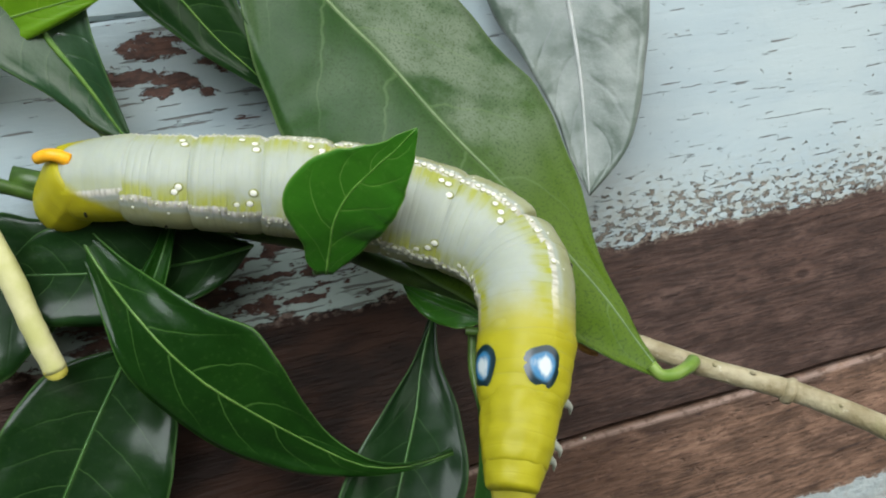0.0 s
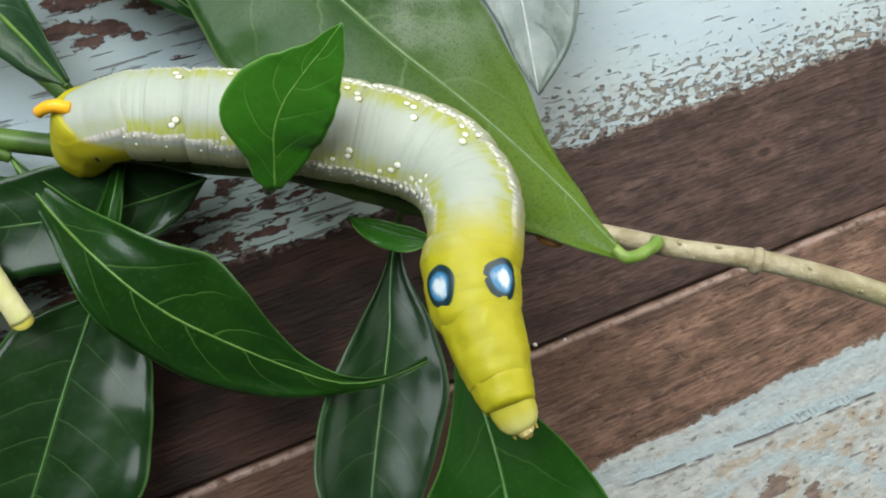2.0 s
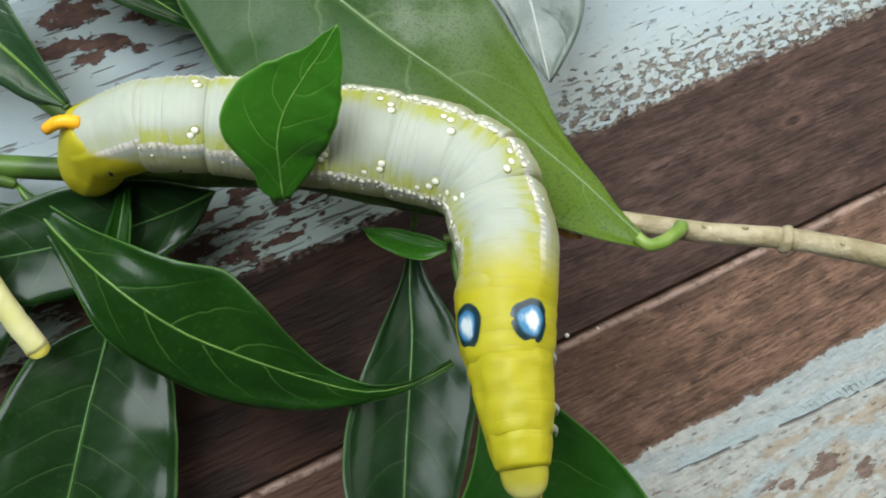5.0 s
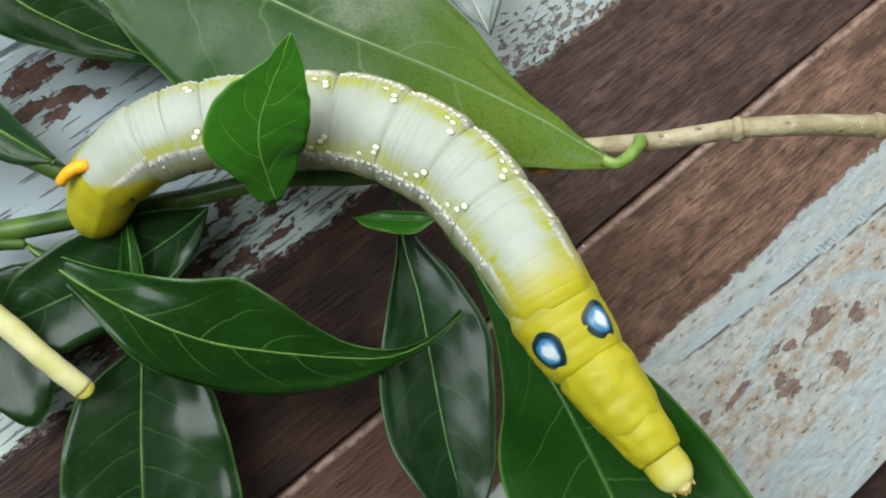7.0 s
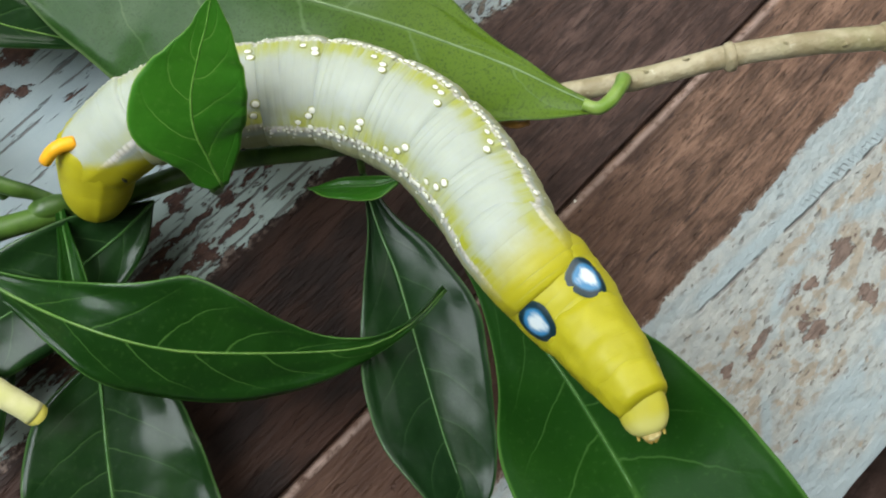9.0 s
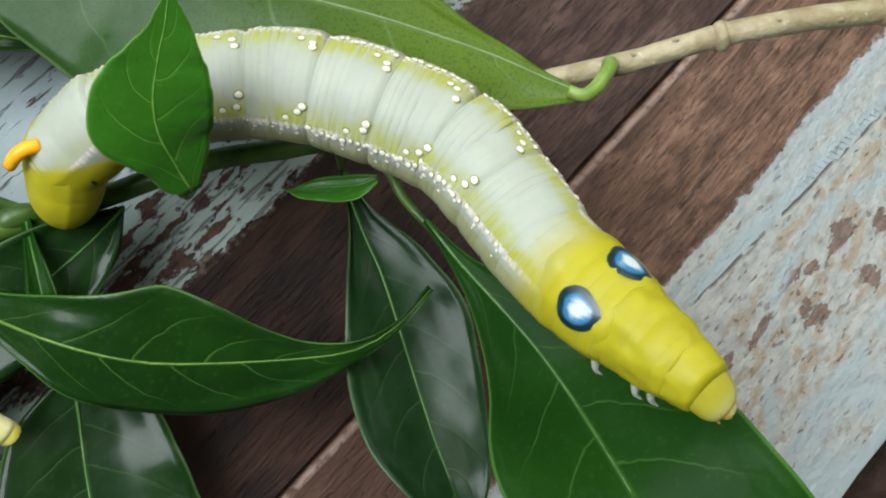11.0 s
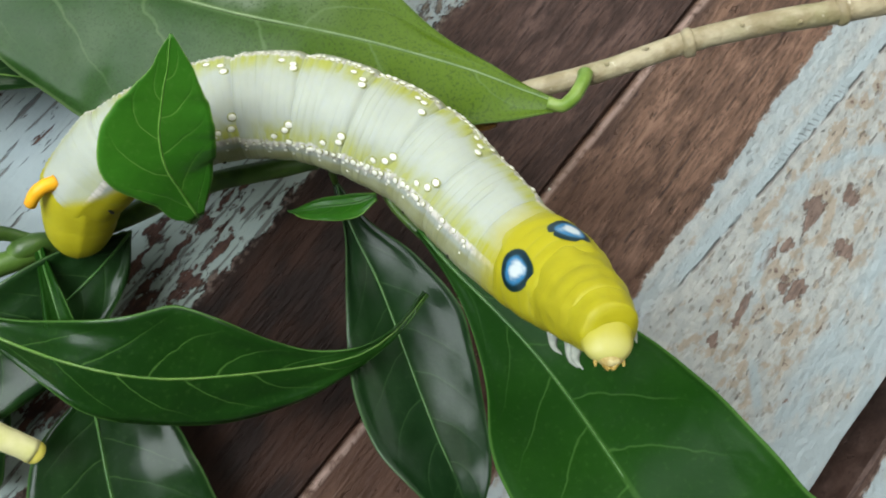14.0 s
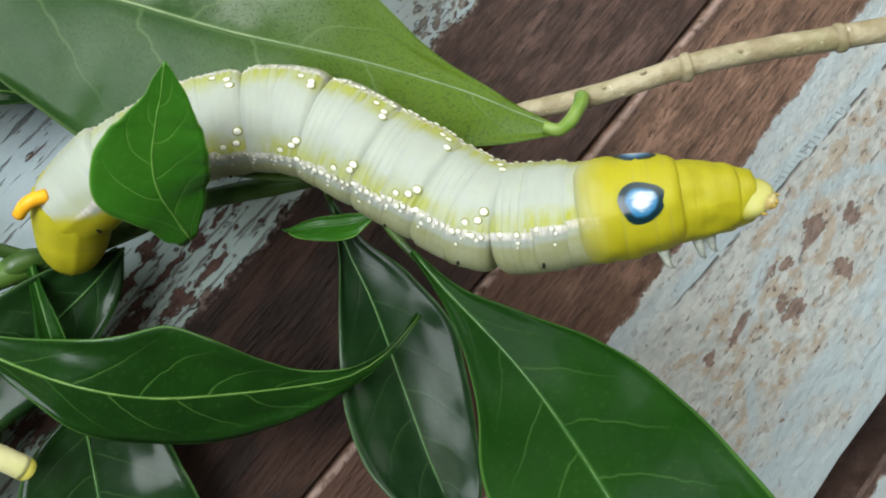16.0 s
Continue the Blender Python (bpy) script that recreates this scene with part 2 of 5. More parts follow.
        dents = m.math("MULTIPLY", m.step(m.noise(m.stretched(at, 330, 800, 200), 1.0, 3.0, 0.5), 0.63, 0.68), m.math("SUBTRACT", 1.0, m.math("MULTIPLY", blue, 0.7)))
        slit = m.math("SUBTRACT", 1.0, m.step(m.math("ABSOLUTE", slant), 0.0001, 0.0005))
        slit = m.math("MULTIPLY", m.math("MULTIPLY", slit, m.step(x, 0.022, 0.025)), m.step(m.noise(at, 170.0, 3.0), 0.40, 0.50))
        comb = m.math("ABSOLUTE", m.math("SUBTRACT", m.math("FRACT", m.math("MULTIPLY", m.math("ADD", x, m.math("MULTIPLY", y, 0.5)), 780.0)), 0.5))
        comb = m.math("MULTIPLY", m.math("SUBTRACT", 1.0, m.step(comb, 0.06, 0.16)), m.math("MULTIPLY", m.step(slant, 0.0004, 0.0006), m.step(slant, 0.0019, 0.0016)))
        comb = m.math("MULTIPLY", comb, m.math("MULTIPLY", m.step(x, 0.050, 0.053), m.math("MULTIPLY", m.step(x, 0.076, 0.073), m.math("MULTIPLY", m.step(lot, 0.35, 0.6), 0.5))))
        dash = m.math("MAXIMUM", m.math("MAXIMUM", m.math("MULTIPLY", dents, 0.75), slit), comb)
        paint = m.mix(m.math("MULTIPLY", dash, 0.72), paint, (0.12, 0.10, 0.085))
        under = m.mix(m.step(pits, 0.4, 0.6), (0.20, 0.145, 0.115), (0.135, 0.098, 0.078))
        smooth = 0.44
    coat = m.math("MULTIPLY", cover, m.math("SUBTRACT", 1.0, bare))
    crumbs = m.math("MULTIPLY", m.step(reach, -0.0009, -0.0001), m.step(m.noise(m.stretched(at, 700, 1100, 700), 1.0, 5.0, 0.65), 0.42, 0.62))
    ground = m.mix(crumbs, wood, m.mix(0.35, under, (0.36, 0.30, 0.24)))
    ground = m.mix(m.step(inside, 0.0008, 0.0024), ground, under)
    m.color(m.mix(coat, ground, paint))
    height = m.math("ADD", m.math("MULTIPLY", coat, 1.0), m.math("MULTIPLY", grain, 0.35))
    height = m.math("SUBTRACT", height, m.math("MULTIPLY", dash, 0.5))
    relief = 0.25 if look_of == "pale" else 1.3
    height = m.math("SUBTRACT", height, m.math("MULTIPLY", coat, m.math("MULTIPLY", m.noise(m.stretched(at, 260, 330, 200), 1.0, 4.0, 0.55), relief)))
    m.bump(m.math("ADD", height, m.math("MULTIPLY", m.math("MULTIPLY", fine, 0.55), m.math("SUBTRACT", 1.0, m.math("MULTIPLY", coat, 0.75)))), 0.85, 0.0006 if look_of == "pale" else 0.0008)
    m.plug(m.p.inputs["Roughness"], m.math("SUBTRACT", 0.58, m.math("MULTIPLY", coat, 0.58 - smooth)))
    return m.mat


def leaf_material(name, deep, fresh, vein, rough, veins=9.0, sheen=0.12, mottle=0.5, show=0.34, puff=1.0, gloss=0.36, greener=0.0, grain=0.12, coat=0.0, coat_rough=0.14, painted_sheen=0.0):
    """Leaf skin; u runs from stalk to tip, v across, with paired side veins."""
    m = Mat(name, rough, gloss)
    m.p.inputs["Coat Weight"].default_value, m.p.inputs["Coat Roughness"].default_value = coat, coat_rough
    u, v, _ = m.split(m.coords("UV"))
    off = m.math("SUBTRACT", v, 0.5)
    wide = m.math("MULTIPLY", m.math("ABSOLUTE", off), 2.0)
    at = m.coords()
    wobble = m.math("MULTIPLY", m.noise(at, 170.0, 3.0), 0.32)
    turn = m.math("SUBTRACT", m.math("MULTIPLY", u, veins), m.math("MULTIPLY", m.math("POWER", wide, 1.45), 1.5))
    turn = m.math("ADD", turn, m.math("ADD", wobble, m.math("MULTIPLY", m.math("GREATER_THAN", off, 0.0), 0.45)))
    gap = m.math("ABSOLUTE", m.math("SUBTRACT", m.math("FRACT", turn), 0.5))
    line = m.math("SUBTRACT", 1.0, m.step(gap, 0.004, 0.028))
    line = m.math("MULTIPLY", line, m.math("SUBTRACT", 1.0, m.step(wide, 0.45, 0.92)))
    rib = m.math("SUBTRACT", 1.0, m.step(wide, 0.012, 0.04))
    patch = m.noise(at, 85.0, 6.0, 0.62)
    speck = m.noise(at, 1500.0, 2.0)
    skin = m.mix(m.math("MULTIPLY", m.math("MULTIPLY", m.step(patch, 0.35, 0.68), mottle), m.math("SUBTRACT", 1.0, m.math("MULTIPLY", m.step(u, 0.45, 0.80), greener))), deep, fresh)
    if greener:
        skin = m.mix(m.math("MULTIPLY", m.step(u, 0.36, 0.78), 0.85 * greener), skin, (0.098, 0.168, 0.006))
    if painted_sheen:
        # sky sheen on one half of the blade, painted into the skin colour
        pale_half = m.math("MULTIPLY", m.step(m.noise(at, 70.0, 5.0, 0.6), 0.36, 0.62), m.math("MULTIPLY", m.step(u, 0.64, 0.42), m.step(off, 0.02, -0.06)))
        skin = m.mix(m.math("MULTIPLY", pale_half, painted_sheen), skin, (0.20, 0.245, 0.165))
    skin = m.mix(m.math("MULTIPLY", m.step(speck, 0.55, 0.75), 0.10), skin, vein)
    pore = m.noise(at, 3000.0, 3.0)
    skin = m.mix(m.math("MULTIPLY", m.step(pore, 0.52, 0.64), grain), skin, tuple(0.45 * c for c in deep))
    skin = m.mix(m.math("MULTIPLY", line, show), skin, vein)
    skin = m.mix(m.math("MULTIPLY", rib, 0.25), skin, vein)
    rim = m.step(wide, 0.965, 0.985)
    skin = m.mix(m.math("MULTIPLY", rim, 0.55), skin, vein)
    m.color(skin)
    swell = m.math("ADD", m.math("MULTIPLY", m.step(gap, 0.0, 0.12), 0.055), m.math("MULTIPLY", m.noise(at, 260.0, 4.0, 0.6), 0.42))
    swell = m.math("ADD", swell, m.math("MULTIPLY", m.noise(at, 95.0, 2.0), 1.5 * puff))
    m.bump(swell, 0.4, 0.0012)
    through_skin = m.add("ShaderNodeBsdfTranslucent")
    m.plug(through_skin.inputs["Color"], m.mix(0.5, skin, (0.20, 0.34, 0.03)))
    blend = m.add("ShaderNodeMixShader", Fac=sheen)
    m.link(m.p.outputs[0], blend.inputs[1]).link(through_skin.outputs[0], blend.inputs[2]).link(blend.outputs[0], m.out.inputs[0])
    return m.mat


def plain_material(name, low, high, scale, rough=0.5, spec=0.4, bump=0.0, size=0.0003):
    m = Mat(name, rough, spec)
    at = m.coords()
    n = m.noise(at, scale, 5.0)
    m.color(m.mix(m.step(n, 0.35, 0.65), low, high))
    if bump:
        m.bump(m.noise(at, scale * 4, 4.0), bump, size)
    return m.mat


def soft(m, weight=0.25, radius=(0.9, 0.8, 0.35), scale=0.0016):
    m.p.inputs["Subsurface Weight"].default_value = weight
    m.p.inputs["Subsurface Radius"].default_value = radius
    m.p.inputs["Subsurface Scale"].default_value = scale


WHITE, YELLOW, OLIVE, PALE = (0.365, 0.40, 0.325), (0.37, 0.337, 0.009), (0.315, 0.335, 0.022), (0.33, 0.345, 0.20)


def skin_material(name, back=None, front=None, whole=False, half=0.0028, rings=6, lined=0.3, olive=1.0):
    """Caterpillar skin: y runs to the head, z to the back. back and front: where yellow closes in from either end.
    half and rings: the segment's half length and its small ring folds; lined: how clearly these show."""
    m = Mat(name, 0.52, 0.30)
    at = m.coords()
    x, y, z = m.split(at)
    side = m.math("ARCTAN2", m.math("ABSOLUTE", x), z)
    shift = m.t.nodes.new("ShaderNodeVectorMath")
    shift.operation = "ADD"
    m.link(at, shift.inputs[0]).link(m.t.nodes.new("ShaderNodeObjectInfo").outputs["Random"], shift.inputs[1])
    at = shift.outputs[0]
    n1 = m.noise(at, 330.0, 4.0)
    fine = m.noise(m.stretched(at, 14, 1150, 14), 1.0, 3.0, 0.5)
    streaks = m.noise(m.stretched(at, 45, 1000, 45), 1.0, 3.0, 0.55)
    phase = m.math("MULTIPLY", m.math("ADD", y, half), rings / (2 * half))
    phase = m.math("ADD", phase, m.math("MULTIPLY", m.math("SUBTRACT", m.noise(at, 260.0, 3.0), 0.5), 0.35))
    gap = m.math("ABSOLUTE", m.math("SUBTRACT", m.math("FRACT", m.math("ADD", phase, 0.5)), 0.5))
    fold = m.math("SUBTRACT", 1.0, m.step(gap, 0.015, 0.10))
    fold = m.math("MULTIPLY", fold, m.step(m.noise(m.stretched(at, 130, 420, 130), 1.0, 3.0, 0.5), 0.42, 0.60))
    jag = m.math("MULTIPLY", m.math("SUBTRACT", n1, 0.5), 0.5)
    place = m.math("ADD", side, jag)
    base = m.mix(m.step(n1, 0.3, 0.7), WHITE, tuple(0.93 * c for c in WHITE))
    if whole:
        skin = m.mix(m.step(n1, 0.3, 0.72), YELLOW, tuple(0.90 * c for c in YELLOW))
        skin = m.mix(m.step(side, 1.75, 2.3), skin, (0.38, 0.38, 0.05))
    else:
        # a combed olive fringe over the white side line, thinning out towards the back
        band = m.math("MULTIPLY", m.step(place, 0.36, 0.76), m.math("SUBTRACT", 1.0, m.step(side, 0.82, 0.90)))
        comb = m.math("ADD", 0.55, m.math("MULTIPLY", m.step(streaks, 0.36, 0.56), 0.45))
        comb = m.math("MULTIPLY", comb, m.step(m.noise(at, 120.0, 2.0), 0.18, 0.50))
        skin = m.mix(m.math("MULTIPLY", m.math("MULTIPLY", band, comb), olive), base, OLIVE)
        belly = m.step(side, 1.06, 1.20)
        skin = m.mix(belly, skin, m.mix(m.step(n1, 0.3, 0.7), PALE, (0.275, 0.285, 0.135)))
        edge = m.math("ADD", side, m.math("MULTIPLY", jag, 0.3))
        line = m.math("MULTIPLY", m.step(edge, 0.82, 0.87), m.math("SUBTRACT", 1.0, m.step(edge, 0.94, 1.04)))
        skin = m.mix(line, skin, m.mix(m.step(m.noise(m.stretched(at, 300, 1500, 300), 1.0, 3.0), 0.40, 0.60), (0.62, 0.60, 0.52), (0.40, 0.39, 0.30)))
    if front is not None:
        skin = m.mix(m.step(m.math("ADD", y, m.math("MULTIPLY", jag, 0.0060)), front - 0.0036, front + 0.0036), skin, YELLOW)
    if back is not None:
        lower = m.math("MULTIPLY", m.math("SUBTRACT", side, 0.85), 0.0080)
        skin = m.mix(m.step(m.math("ADD", lower, m.math("SUBTRACT", m.math("MULTIPLY", jag, 0.003), y)), back - 0.0014, back + 0.0014), skin, YELLOW)
    skin = m.mix(m.math("MULTIPLY", fold, 0.10 if whole else 0.55 * lined), skin, (0.26, 0.24, 0.006) if whole else (0.19, 0.225, 0.13))
    m.color(skin)
    relief = m.math("ADD", m.math("MULTIPLY", fold, -0.8 * max(lined, 0.35)), m.math("MULTIPLY", fine, 0.25))
    m.bump(m.math("ADD", relief, m.math("MULTIPLY", m.noise(at, 2600.0, 3.0), 0.25)), 0.20, 0.0003)
    soft(m)
    return m.mat


def eyespot_material():
    m = Mat("eyespot_blue", 0.3, 0.5)
    at = m.coords("UV")
    x, y, _ = m.split(at)
    dx, dy = m.math("SUBTRACT", x, 0.5), m.math("SUBTRACT", y, 0.5)
    far = m.math("MULTIPLY", m.math("SQRT", m.math("ADD", m.math("MULTIPLY", dx, dx), m.math("MULTIPLY", dy, dy))), 2.0)
    far = m.math("ADD", far, m.math("MULTIPLY", m.math("SUBTRACT", m.noise(m.coords(), 700.0, 4.0), 0.5), 0.13))
    rays = m.noise(m.stretched(m.coords(), 900, 260, 900), 1.0, 3.0)
    core = m.math("ADD", far, m.math("MULTIPLY", m.math("SUBTRACT", rays, 0.5), 1.1))
    core = m.math("SUBTRACT", core, m.math("MULTIPLY", dy, 0.35))
    c = m.mix(m.step(core, 0.18, 0.54), (0.54, 0.60, 0.59), (0.030, 0.17, 0.32))
    c = m.mix(m.step(far, 0.55, 0.74), c, (0.003, 0.020, 0.026))
    c = m.mix(m.step(far, 0.93, 1.02), c, (0.12, 0.15, 0.01))
    m.color(c)
    return m.mat


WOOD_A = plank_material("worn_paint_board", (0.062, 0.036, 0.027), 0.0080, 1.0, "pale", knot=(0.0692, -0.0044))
WOOD_B = plank_material("half_painted_board", (0.146, 0.085, 0.055), -0.0466, -1.0, "ridged", rim=-0.0238, crack_at=-0.0395)
WOOD_C = plank_material("grey_painted_board", (0.070, 0.047, 0.038), -0.1085, -1.0, "ridged")
WOOD_D = plank_material("bare_board", (0.080, 0.054, 0.044))
LEAF_GLOSS = leaf_material("glossy_leaf", (0.0065, 0.032, 0.0035), (0.012, 0.053, 0.005), (0.09, 0.21, 0.04), 0.40, 8.0, show=0.42, gloss=0.09, coat=0.25, coat_rough=0.16, puff=1.3)
LEAF_DARK = leaf_material("dark_leaf", (0.006, 0.024, 0.005), (0.012, 0.042, 0.007), (0.07, 0.15, 0.040), 0.42, 8.0, gloss=0.10, puff=1.9, show=0.36, coat=0.30, coat_rough=0.17)
LEAF_SHINY = leaf_material("shiny_dark_leaf", (0.006, 0.024, 0.006), (0.012, 0.042, 0.009), (0.06, 0.13, 0.040), 0.42, 8.0, gloss=0.10, puff=2.2, show=0.32, coat=0.24, coat_rough=0.2)
LEAF_FRESH = leaf_material("fresh_green_leaf", (0.0065, 0.036, 0.003), (0.013, 0.058, 0.005), (0.075, 0.18, 0.035), 0.48, 8.0, show=0.30, gloss=0.05, coat=0.02, coat_rough=0.16, puff=1.0)
LEAF_YOUNG = leaf_material("young_leaf", (0.024, 0.125, 0.007), (0.042, 0.170, 0.010), (0.20, 0.38, 0.07), 0.40, 5.0, show=0.40, puff=0.3, gloss=0.25, coat=0.12)
LEAF_BACK = leaf_material("leaf_underside", (0.020, 0.062, 0.010), (0.048, 0.094, 0.030), (0.14, 0.22, 0.08), 0.42, 6.0, 0.15, 1.0, puff=0.9, gloss=0.12, greener=0.9, grain=0.5, coat=0.08, coat_rough=0.22, painted_sheen=0.8)
# grey mottle paints the sky's reflection on a glossy dark leaf
LEAF_GREY = leaf_material("sky_grey_leaf", (0.08, 0.115, 0.085), (0.22, 0.255, 0.215), (0.13, 0.14, 0.14), 0.30, 6.0, 0.15, 1.0, puff=1.6)
LEAF_SHEEN = leaf_material("shiny_grey_green_leaf", (0.020, 0.060, 0.022), (0.050, 0.095, 0.050), (0.10, 0.19, 0.06), 0.26, 7.0, 0.2, 0.8, gloss=0.5, coat=0.2)
LEAF_LIME = leaf_material("lime_leaf", (0.12, 0.28, 0.008), (0.17, 0.34, 0.012), (0.30, 0.42, 0.06), 0.38, 7.0, 0.3)
RIB = plain_material("leaf_rib", (0.070, 0.165, 0.022), (0.115, 0.215, 0.036), 400, 0.4)
RIB_DIM = plain_material("dim_leaf_rib", (0.032, 0.105, 0.016), (0.058, 0.145, 0.028), 400, 0.4)
RIB_FRESH = plain_material("fresh_leaf_rib", (0.075, 0.215, 0.022), (0.13, 0.29, 0.045), 900, 0.45)
RIB_PALE = plain_material("pale_leaf_rib", (0.125, 0.20, 0.075), (0.18, 0.26, 0.11), 400, 0.5)
RIB_WHITE = plain_material("whitish_leaf_rib", (0.33, 0.36, 0.33), (0.44, 0.46, 0.43), 500, 0.5)
_bark = Mat("tan_bark", 0.5, 0.35)
_at = _bark.coords()
_wood = _bark.mix(_bark.step(_bark.noise(_at, 300.0, 5.0), 0.35, 0.65), (0.25, 0.205, 0.11), (0.39, 0.34, 0.21))
_wood = _bark.mix(_bark.math("MULTIPLY", _bark.step(_bark.noise(_at, 110.0, 4.0), 0.52, 0.66), 0.5), _wood, (0.20, 0.19, 0.075))
_wood = _bark.mix(_bark.math("MULTIPLY", _bark.step(_bark.noise(_at, 820.0, 2.0), 0.68, 0.74), 0.8), _wood, (0.50, 0.46, 0.32))
_bark.color(_wood).bump(_bark.noise(_at, 900.0, 4.0), 0.6, 0.0005)
BARK = _bark.mat
LIP = plain_material("lip_tan", (0.30, 0.21, 0.05), (0.50, 0.44, 0.20), 1100, 0.5, 0.3, 0.4)
BUD = plain_material("bud_scale", (0.22, 0.10, 0.02), (0.42, 0.20, 0.03), 700, 0.5)
LIME_STALK = plain_material("lime_stalk", (0.12, 0.215, 0.025), (0.20, 0.29, 0.06), 300, 0.38, 0.4)
GREEN_STEM = plain_material("green_stem", (0.028, 0.064, 0.010), (0.070, 0.138, 0.020), 200, 0.4, 0.45, 0.2)
CUT_STEM = plain_material("pale_stalk", (0.52, 0.52, 0.20), (0.66, 0.63, 0.34), 150, 0.42, 0.4, 0.2)
CUT_END = plain_material("cut_end", (0.50, 0.46, 0.06), (0.58, 0.52, 0.10), 900, 0.5)
SKIN = skin_material("pale_skin", lined=0.08, olive=0.85)
SKIN_LINED = skin_material("lined_pale_skin", lined=0.5, olive=0.85)
SKIN_COLLAR = skin_material("collar_skin", front=0.0004, half=0.0058, rings=10, lined=0.35)
SKIN_SADDLE = skin_material("saddle_skin", front=-0.0054, half=0.0060, rings=7, lined=0.3)
SKIN_RUMP = skin_material("rump_skin", back=0.0010, half=0.0062, rings=8, lined=0.3, olive=0.25)
SKIN_YELLOW = skin_material("yellow_skin", whole=True, half=0.0055, rings=6)
_head = Mat("head_shell", 0.5, 0.35)
_at = _head.coords()
_face = _head.step(_head.math("ADD", _head.split(_at)[1], _head.math("MULTIPLY", _head.noise(_at, 400.0, 3.0), 0.001)), 0.0006, 0.0026)
_top = _head.mix(_head.step(_head.noise(_at, 300.0, 4.0), 0.3, 0.7), (0.375, 0.345, 0.03), (0.33, 0.30, 0.02))
_head.color(_head.mix(_face, _top, (0.42, 0.40, 0.11)))
soft(_head, 0.15)
HEAD = _head.mat
MOUTH = plain_material("mouth_brown", (0.27, 0.17, 0.03), (0.38, 0.28, 0.06), 900, 0.4)
HORN = plain_material("horn_orange", (0.85, 0.36, 0.008), (0.90, 0.45, 0.015), 500, 0.45)
EYE = eyespot_material()
DOT = plain_material("white_dot", (0.66, 0.66, 0.54), (0.74, 0.74, 0.64), 900, 0.5)
DOT_RIM = plain_material("dot_rim", (0.20, 0.215, 0.05), (0.27, 0.285, 0.08), 900, 0.5)
CLAW = plain_material("leg_grey", (0.30, 0.33, 0.27), (0.44, 0.46, 0.38), 900, 0.35)
SLIT = plain_material("spiracle_black", (0.012, 0.012, 0.008), (0.02, 0.02, 0.012), 900, 0.5)
# kept dark so that the unseen room bounces little fill
PLASTER = plain_material("wall_plaster", (0.10, 0.098, 0.091), (0.135, 0.13, 0.122), 8, 0.85, 0.2, 0.2, 0.002)
FLOOR = plain_material("floor_concrete", (0.20, 0.19, 0.18), (0.28, 0.27, 0.25), 6, 0.8, 0.2, 0.2, 0.002)
FRAME = plain_material("window_wood", (0.30, 0.22, 0.14), (0.40, 0.30, 0.20), 30, 0.5)


# ---- mesh helpers ----
def mesh_object(name, bm, material, parent=None, label=""):
    data = bpy.data.meshes.new(name)
    bm.normal_update()
    bm.to_mesh(data)
    bm.free()
    for mat in material if isinstance(material, tuple) else (material,):
        data.materials.append(mat)
    ob = new(name, data)
    ob.parent = parent
    if label:
        tagged(ob, label)
    return ob


def part(name, bm, material, parent, label="", smooth=True):
    for f in bm.faces:
        f.smooth = smooth
    return mesh_object(name, bm, material, parent, label)


def box(bm, lo, hi):
    v = [bm.verts.new((x, y, z)) for x in (lo[0], hi[0]) for y in (lo[1], hi[1]) for z in (lo[2], hi[2])]
    for q in ((0, 1, 3, 2), (4, 6, 7, 5), (0, 4, 5, 1), (2, 3, 7, 6), (0, 2, 6, 4), (1, 5, 7, 3)):
        bm.faces.new([v[i] for i in q])


def curve_through(points, u):
    """A smooth curve through points (tuples of any length), u from 0 to 1 by point number."""
    pts = [Vector(p) for p in points]
    s = min(max(u, 0.0), 1.0) * (len(pts) - 1)
    i = min(int(s), len(pts) - 2)
    a = s - i
    p1, p2 = pts[i], pts[i + 1]
    p0 = pts[i - 1] if i else 2 * p1 - p2
    p3 = pts[i + 2] if i + 2 < len(pts) else 2 * p2 - p1
    return 0.5 * (2 * p1 + (p2 - p0) * a + (2 * p0 - 5 * p1 + 4 * p2 - p3) * a * a + (3 * p1 - p0 - 3 * p2 + p3) * a ** 3)


def tube(bm, points, radius, rings=24, around=12, closed=True, lumps=0.0):
    """A round tube through points; radius(u) in metres."""
    loops = []
    for i in range(rings + 1):
        u = i / rings
        c = curve_through(points, u)
        d = (curve_through(points, min(u + 0.01, 1)) - curve_through(points, max(u - 0.01, 0))).normalized()
        a = d.cross(Vector((0.13, 0.21, 1.0))).normalized()
        b = d.cross(a)
        r = radius(u)
        loop = []
        for k in range(around):
            g = 2 * math.pi * k / around
            q = r * (1 + lumps * noise.noise((c + (a * math.cos(g) + b * math.sin(g)) * r) * 500))
            loop.append(bm.verts.new(c + (a * math.cos(g) + b * math.sin(g)) * q))
        loops.append(loop)
    for lo, hi in zip(loops, loops[1:]):
        for k in range(around):
            bm.faces.new((lo[k], lo[(k + 1) % around], hi[(k + 1) % around], hi[k]))
    if closed:
        bm.faces.new(loops[0][::-1])
        bm.faces.new(loops[-1])


# ---- the unseen room, added to hold the lamps and shape their bounce ----
def wall(name, lo, hi, material=PLASTER):
    bm = bmesh.new()
    box(bm, lo, hi)
    ob = tagged(mesh_object(name, bm, material), kind="structure")
    ob.matrix_world = ROOM
    return ob


wall("floor", (-1.4, -1.8, -0.83), (2.0, 1.4, -0.75), FLOOR)
wall("unseen_wall_south", (-1.4, -1.8, -0.75), (2.0, -1.7, 2.30))
